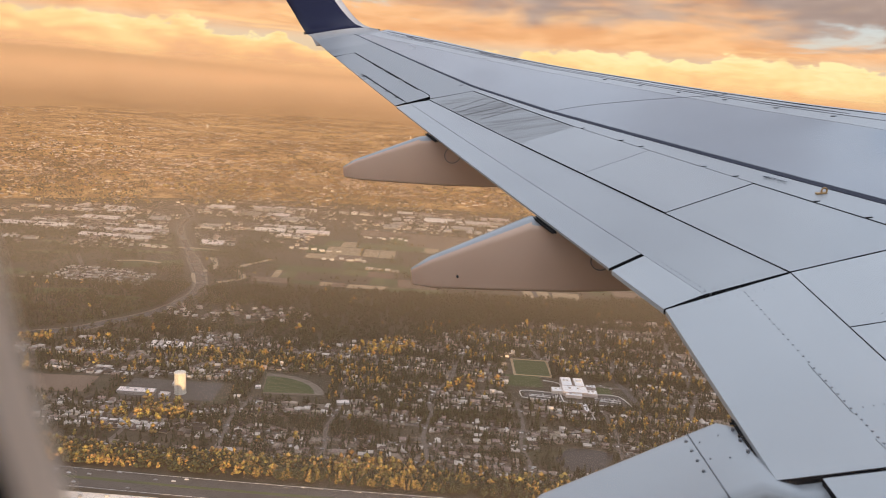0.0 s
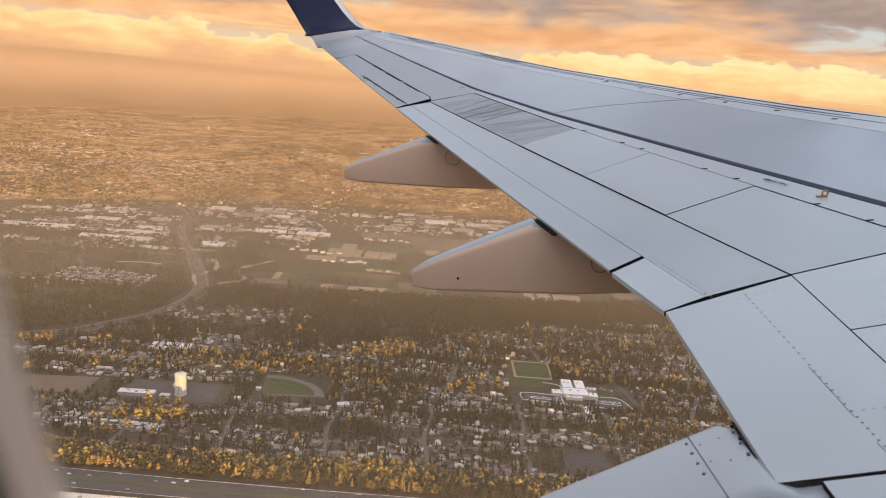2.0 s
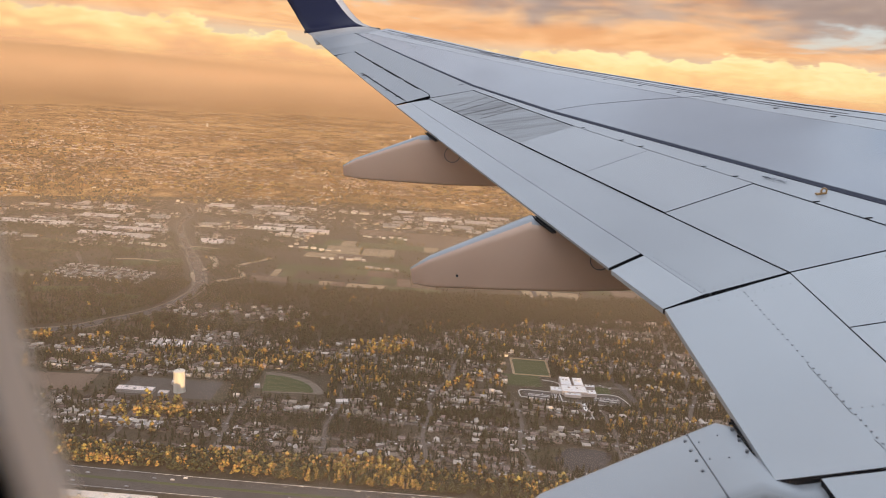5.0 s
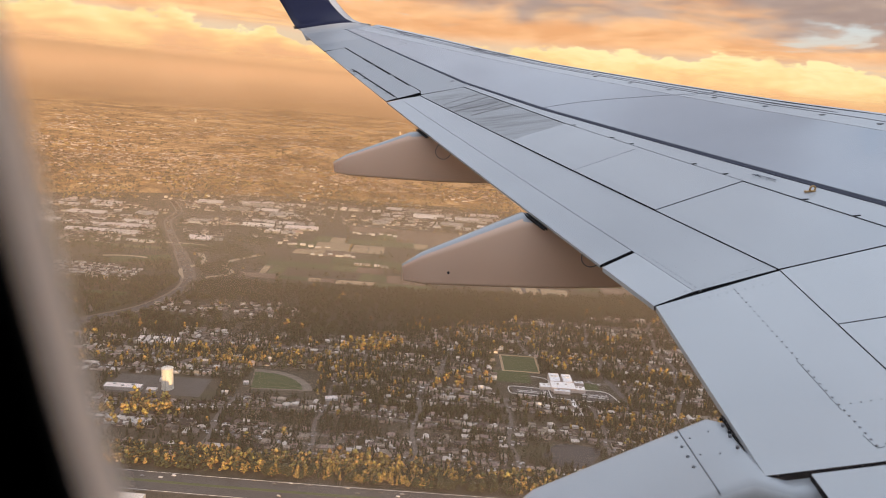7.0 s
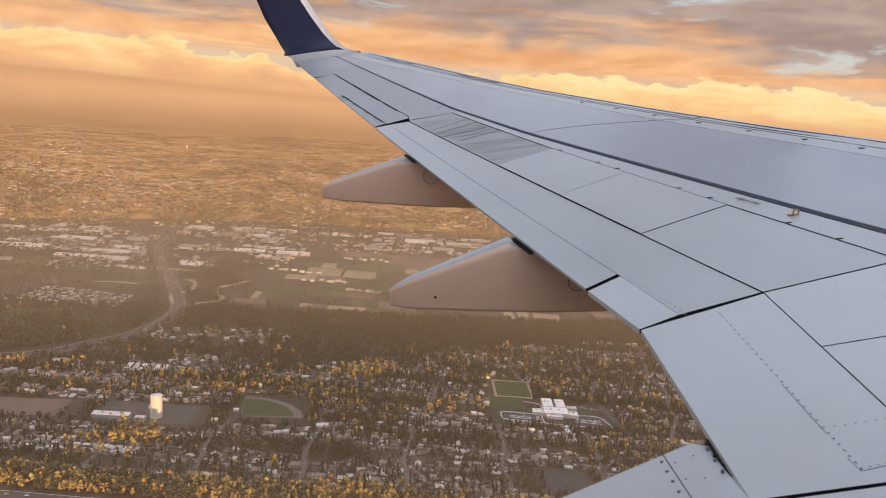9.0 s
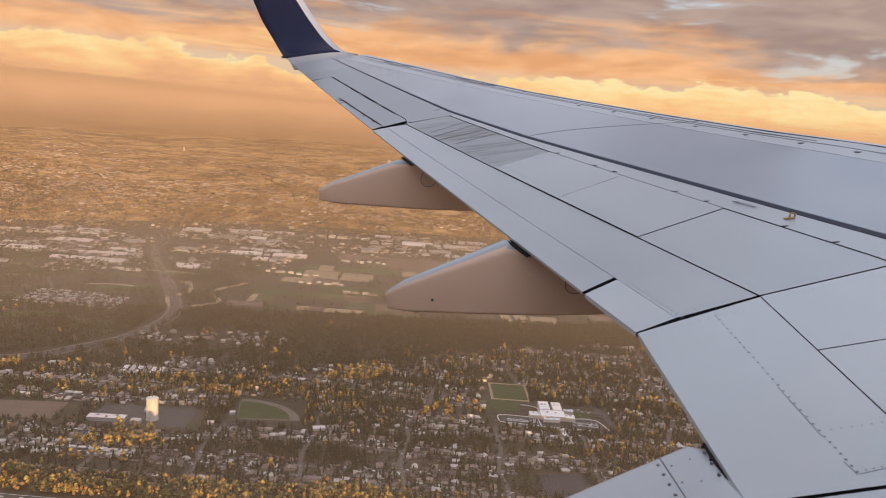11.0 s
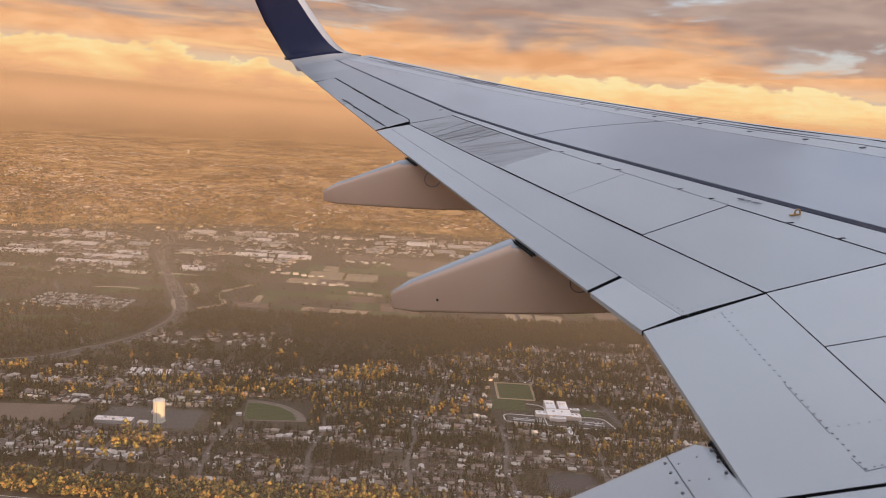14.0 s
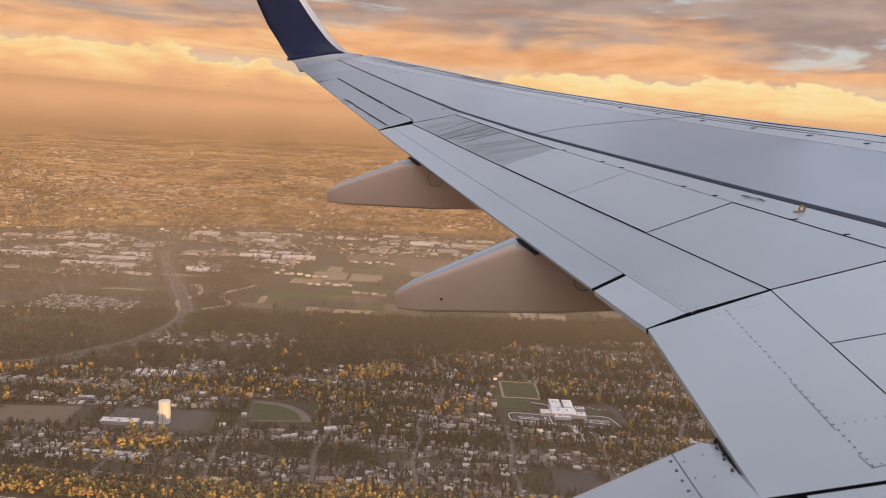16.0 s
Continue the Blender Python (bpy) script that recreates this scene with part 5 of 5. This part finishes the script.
for y in (16.1, 13.7):
    seam([(LEAD(y) - 0.16, y), (LEAD(y - 0.5) - 0.24, y - 0.5), (LEAD(y - 1.0) - 0.19, y - 1.0)], 0.05, HAIRLINE, 0.0, 0.0032)
# soot trails running back from the hinge line of the outer spoiler
for (xa, ya), (xb, yb), w in (((-7.40, 10.34), (-7.93, 10.02), 0.028), ((-7.34, 10.03), (-7.87, 9.85), 0.04), ((-7.20, 9.82), (-7.69, 9.59), 0.034), ((-7.50, 10.56), (-7.98, 10.21), 0.02), ((-7.27, 9.93), (-7.66, 9.74), 0.016)):
    seam([(xa, ya), ((xa * 2 + xb) / 3, (ya * 2 + yb) / 3), ((xa + xb * 2) / 3, (ya + yb * 2) / 3), (xb, yb)], w, SOOT, 0.0, 0.0014, "soot_streak")
for y in (8.75, 8.2, 7.95, 7.25, 6.95, 6.3, 5.95, 5.4):
    clip_v, clip_f = box(-0.022, -0.006, 0.0, 0.02, 0.006, 0.006)
    o = part("hinge_clip", mesh_of("hinge_clip", clip_v, clip_f, SEALANT), wing)
    o.location = (HINGE(y) + 0.03, y, skin(HINGE(y), y))

# wall of the lifting ring ahead of the spoilers
RX, RY = -5.50, 6.42
ring_pts = [[((0.026 + 0.009 * math.cos(b)) * math.cos(a), 0.009 * math.sin(b), 0.026 + (0.026 + 0.009 * math.cos(b)) * math.sin(a)) for b in (2 * math.pi * k / 8 for k in range(8))] for a in (2 * math.pi * j / 20 for j in range(21))]
o = part("tie_ring", mesh_of("tie_ring", *tube(ring_pts, True, False), BRASS, True), wing, "small yellow tie-down ring")
o.location = (RX, RY, skin(RX, RY))
o = part("tie_foot", mesh_of("tie_foot", *box(-0.075, -0.02, 0, 0.02, 0.02, 0.012), BRASS), wing)
o.location = (RX, RY, skin(RX, RY))
for o in [p for p in wing.children if p.name.startswith("tie_")]:
    o.scale = (0.75, 0.75, 0.75)
words = bpy.data.curves.new("lettering", "FONT")
words.body, words.size, words.extrude = "NO STEP", 0.05, 0.001
words.materials.append(STRIPE)
o = part("lettering", words, wing, "small dark stencilled words")
slope = Vector((0.47, -0.88, (skin(-5.4, 6.2) - skin(-5.87, 7.08)) / 1.0)).normalized()
across = Vector((0.02, 0, 1)).cross(slope).normalized()
facing = slope.cross(across)
o.matrix_basis = Matrix.Translation((-5.62, 6.70, skin(-5.62, 6.70) + 0.006)) @ Matrix((-slope, -across, facing)).transposed().to_4x4()

# ---- winglet: a blended, swept and curved blade ----
def winglet_rings():
    # y, z, leading x, trailing x
    stations = [(17.15, None, -8.97, -10.55), (17.5, 0.04, -9.20, -10.68), (17.8, 0.11, -9.40, -10.80), (18.1, 0.22, -9.60, -10.92), (18.35, 0.38, -9.77, -11.04), (18.55, 0.58, -9.93, -11.16),
                (18.8, 1.0, -10.20, -11.39), (18.95, 1.45, -10.45, -11.55), (19.05, 1.85, -10.66, -11.67), (19.2, 2.5, -10.97, -11.86), (19.3, 2.95, -11.3, -12.0)]
    rings = []
    for i, (y, rise, lead, trail) in enumerate(stations):
        a, b = stations[max(0, i - 1)], stations[min(len(stations) - 1, i + 1)]
        z0 = skin(lead, 17.3)
        z = z0 + (rise or 0.0)
        dy, dz = b[0] - a[0], (b[1] or 0) - (a[1] or 0)
        n = math.hypot(dy, dz)
        ny, nz = -dz / n, dy / n
        c = lead - trail
        ring = []
        for s, t in ((0, 0), (0.03, 0.016), (0.12, 0.032), (0.3, 0.042), (0.6, 0.030), (0.85, 0.012), (1, 0.003), (1, -0.003), (0.85, -0.012), (0.6, -0.03), (0.3, -0.042), (0.12, -0.032), (0.03, -0.016)):
            zz = z - TWIST * s * c * (1 - min(1, (rise or 0) / 0.5))
            ring.append((lead - s * c, y + ny * t * c, zz + nz * (t - 0.03 * (1 - s)) * c))
        rings.append(ring)
    return rings


wr = winglet_rings()
wl = part("winglet", mesh_of("winglet", *tube(wr[2:], True, True), NAVY, True), plane, "navy blue upswept winglet with a pale leading edge")
part("winglet_root", mesh_of("winglet_root", *tube(wr[:3], True, False), PAINT_GREY, True), wl, "grey painted wing tip")
edge = []
for k, ring in enumerate(wr[1:]):
    lead, aft = Vector(ring[0]), Vector(ring[6])
    ahead = (lead - aft).normalized()
    a, b = Vector(ring[2]), Vector(ring[-2])
    side = (a - b) * 0.56
    m = (a + b) / 2
    edge.append([tuple(m + side), tuple(lead + ahead * 0.012 + side * 0.4), tuple(lead + ahead * 0.02), tuple(lead + ahead * 0.012 - side * 0.4), tuple(m - side)])
part("winglet_edge", mesh_of("winglet_edge", *tube(edge, False, False), METAL_EDGE, True), wl, "pale bare leading edge")
lamp = part("tip_light", mesh_of("tip_light", *box(-0.08, -0.04, -0.03, 0.05, 0.04, 0.03), HAIRLINE), plane, "small tail light at the wing tip")
lamp.location = (-10.86, 18.14, 2.36)


# ---- flap track fairings ----
def fairing(y, x_tip, z_tip, h_tip, x_te, z_te, z_low, x_front, z_front_low, half, label, mat=None, blunt=0.42, round_top=0.125):
    rings = []
    stations = 14
    for i in range(stations + 1):
        t = i / stations
        x = x_tip + (x_front - x_tip) * t
        top = z_tip + (z_te - z_tip) * min(1.0, (x - x_tip) / (x_te - x_tip))
        if x > x_te - 0.03:
            top = min(top, skin(x, y) - 0.06)
        low = (z_tip - h_tip) + (z_front_low - (z_tip - h_tip)) * t - 0.02 * math.sin(math.pi * t)
        w = half * (blunt + (1 - blunt) * min(1, t * 1.8))
        if i == 0:
            top, low, w = top - 0.03, low + 0.02, w * 0.72
        r = min(0.03, w * 0.3, (top - low) * 0.2)
        crown = min(round_top, w * 0.66, (top - low) * 0.55)
        ring = []
        for cx, cz, start, q in ((w * 0.74 - crown, top - crown, 0, crown), (-w * 0.74 + crown, top - crown, 90, crown), (-w + r, low + r, 180, r), (w - r, low + r, 270, r)):
            for k in range(7):
                a = radians(start + 15 * k)
                ring.append((x, y + cx + q * math.cos(a), cz + q * math.sin(a)))
        rings.append(ring)
    me = mesh_of("fairing", *tube(rings), mat or FAIRING_BOUNCE, True)
    # skylight on the tops is painted too: upward faces take the cooler wing paint
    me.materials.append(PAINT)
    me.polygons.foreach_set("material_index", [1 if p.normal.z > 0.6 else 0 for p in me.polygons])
    f = part("flap_track_fairing", me, plane, label)
    return f


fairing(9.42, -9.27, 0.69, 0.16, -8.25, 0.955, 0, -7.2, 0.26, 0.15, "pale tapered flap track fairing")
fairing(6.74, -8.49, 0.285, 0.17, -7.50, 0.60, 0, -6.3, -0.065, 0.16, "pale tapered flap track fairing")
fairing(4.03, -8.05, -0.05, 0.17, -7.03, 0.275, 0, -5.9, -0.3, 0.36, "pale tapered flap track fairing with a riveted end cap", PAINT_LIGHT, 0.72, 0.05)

# seals, bolts and access rings where the fairings meet the flap
for y0, y1 in ((9.40, 9.05), (6.72, 6.40), (4.25, 3.86)):
    for k in (0.006, 0.026) if y0 > 5 else (0.004,):
        seal = []
        for i in range(7):
            y = y0 + (y1 - y0) * i / 6
            x = TRAIL(y) - k
            z = skin(x, y) - 0.035
            seal.append([(x - 0.004, y, z - 0.004), (x - 0.004, y, z + 0.012), (x + 0.004, y, z + 0.012), (x + 0.004, y, z - 0.004)])
        part("seal", mesh_of("seal", *tube(seal), SEALANT), wing, "dark rubber seal strip")
def side_ring(x, y, z, r):
    """A thin round access-cover joint on the inner side of a fairing."""
    ring = [[(x + q * math.cos(a), y + dy, z + q * math.sin(a)) for q, dy in ((r - 0.0035, 0.004), (r - 0.0035, -0.0015), (r + 0.0035, -0.0015), (r + 0.0035, 0.004))] for a in (2 * math.pi * j / 32 for j in range(33))]
    part("access_ring", mesh_of("access_ring", *tube(ring, True, False), HAIRLINE), plane)


# end cap joint and bolts on the innermost fairing
def cap_top(x):
    return -0.05 + 0.325 * (x + 8.05) / 1.02


part("cap_joint", mesh_of("cap_joint", *box(-7.2575, 3.80, cap_top(-7.255) - 0.004, -7.2525, 4.24, cap_top(-7.255) + 0.0015), RIVET), plane)
bolt_mesh, pin_mesh = stud(0.0075, 0.002), stud(0.0035, 0.0015)
for x0, y, me in ((-7.276, 4.195, bolt_mesh), (-7.278, 4.125, bolt_mesh), (-7.280, 4.055, bolt_mesh), (-7.282, 3.985, bolt_mesh), (-7.232, 4.16, pin_mesh), (-7.234, 4.04, pin_mesh), (-7.155, 4.159, pin_mesh), (-7.169, 4.007, pin_mesh), (-7.09, 4.17, bolt_mesh), (-7.094, 4.09, bolt_mesh), (-7.098, 4.01, bolt_mesh)):
    o = part("bolt", me, plane)
    o.location = (x0, y, cap_top(x0) + 0.001)
strip_on_skin("hinge_line", lambda y: HINGE(y) - 0.002, 4.4, 11.0, 0.004, 0.007, SEALANT, 0.005, 40)
side_ring(-7.06, 6.578, 0.235, 0.075)
side_ring(-8.04, 9.268, 0.70, 0.085)
part("drain_hole", mesh_of("drain_hole", *tube([[(-8.14 + q * math.cos(a), 6.60 + dy, 0.20 + q * math.sin(a)) for a in (2 * math.pi * j / 10 for j in range(10))] for q, dy in ((0.009, 0.01), (0.009, -0.006), (0.003, -0.007))]), SEALANT), plane)
for k in range(5):
    y = 4.24 - 0.085 * k
    o = part("bracket", mesh_of("bracket", *box(-0.008, -0.004, -0.008, 0.006, 0.004, 0.006), SEALANT), wing)
    o.location = (TRAIL(y) - 0.01, y, skin(TRAIL(y), y) - 0.035)

# ---- fuselage and cabin window around the eye ----
FR, FZ = 1.88, 1.40
WX, WZ = EYE_IN_PLANE[0], EYE_IN_PLANE[2]
a0, a1 = math.asin((WZ - 0.32 - FZ) / FR), math.asin((WZ + 0.32 - FZ) / FR)
angles = [a0 + (a1 - a0) * k / 6 for k in range(7)] + [a1 + (2 * math.pi - (a1 - a0)) * k / 40 for k in range(1, 40)]
xs = [-24, -18, -14, -11, -9.5, WX - 0.42, WX + 0.42, -7, -5, -2, 2, 6, 9]
verts = [(x, FR * math.cos(a), FZ + FR * math.sin(a)) for x in xs for a in angles]
n = len(angles)
faces = []
for i in range(len(xs) - 1):
    for j in range(n):
        if xs[i] == WX - 0.42 and j < 6:
            continue
        faces.append((i * n + j, (i + 1) * n + j, (i + 1) * n + (j + 1) % n, i * n + (j + 1) % n))
faces += [tuple(range(n)), tuple(reversed([(len(xs) - 1) * n + j for j in range(n)]))]
part("fuselage", mesh_of("fuselage", verts, faces, HULL, True), plane, "white fuselage shell around the cabin")


def oval(hw, hh, y, cx, cz, n=48):
    out = []
    for k in range(n):
        a = 2 * math.pi * k / n
        c, s = math.cos(a), math.sin(a)
        out.append((WX + cx + math.copysign(abs(c) ** 0.4, c) * hw, y, WZ + cz + math.copysign(abs(s) ** 0.4, s) * hh))
    return out


# the window stands ahead of the eye: trim towards the cabin, deeper lip outside
CX, CZ = 0.033, 0.030
rings = [oval(0.1326, 0.1826, 1.727, CX, CZ), oval(0.1350, 0.1850, 1.733, CX, CZ), oval(0.1382, 0.1882, 1.742, CX, CZ), oval(0.1400, 0.1900, 1.751, CX, CZ), oval(0.1500, 0.2000, 1.756, CX, CZ)]
win = part("cabin_window", mesh_of("cabin_window", *tube(rings, True, False), TRIM, True), plane, "beige plastic cabin window surround")
# cabin side of the frame: its lack of light is put in as black
rings = [oval(0.43, 0.33, 1.724, 0, 0), oval(0.1375, 0.1875, 1.724, CX, CZ), oval(0.1332, 0.1832, 1.7245, CX, CZ), oval(0.1326, 0.1826, 1.7268, CX, CZ)]
part("inner_frame", mesh_of("inner_frame", *tube(rings, True, False), SEALANT, True), win, "inner window frame coloured black for its unlit cabin side")
vv, ff = tube([oval(0.245, 0.275, 1.800, CX, CZ), oval(0.245, 0.275, 1.803, CX, CZ)])
pane = part("pane", mesh_of("pane", vv, ff, ACRYLIC), win, "clear acrylic window pane")
pane.visible_shadow = False
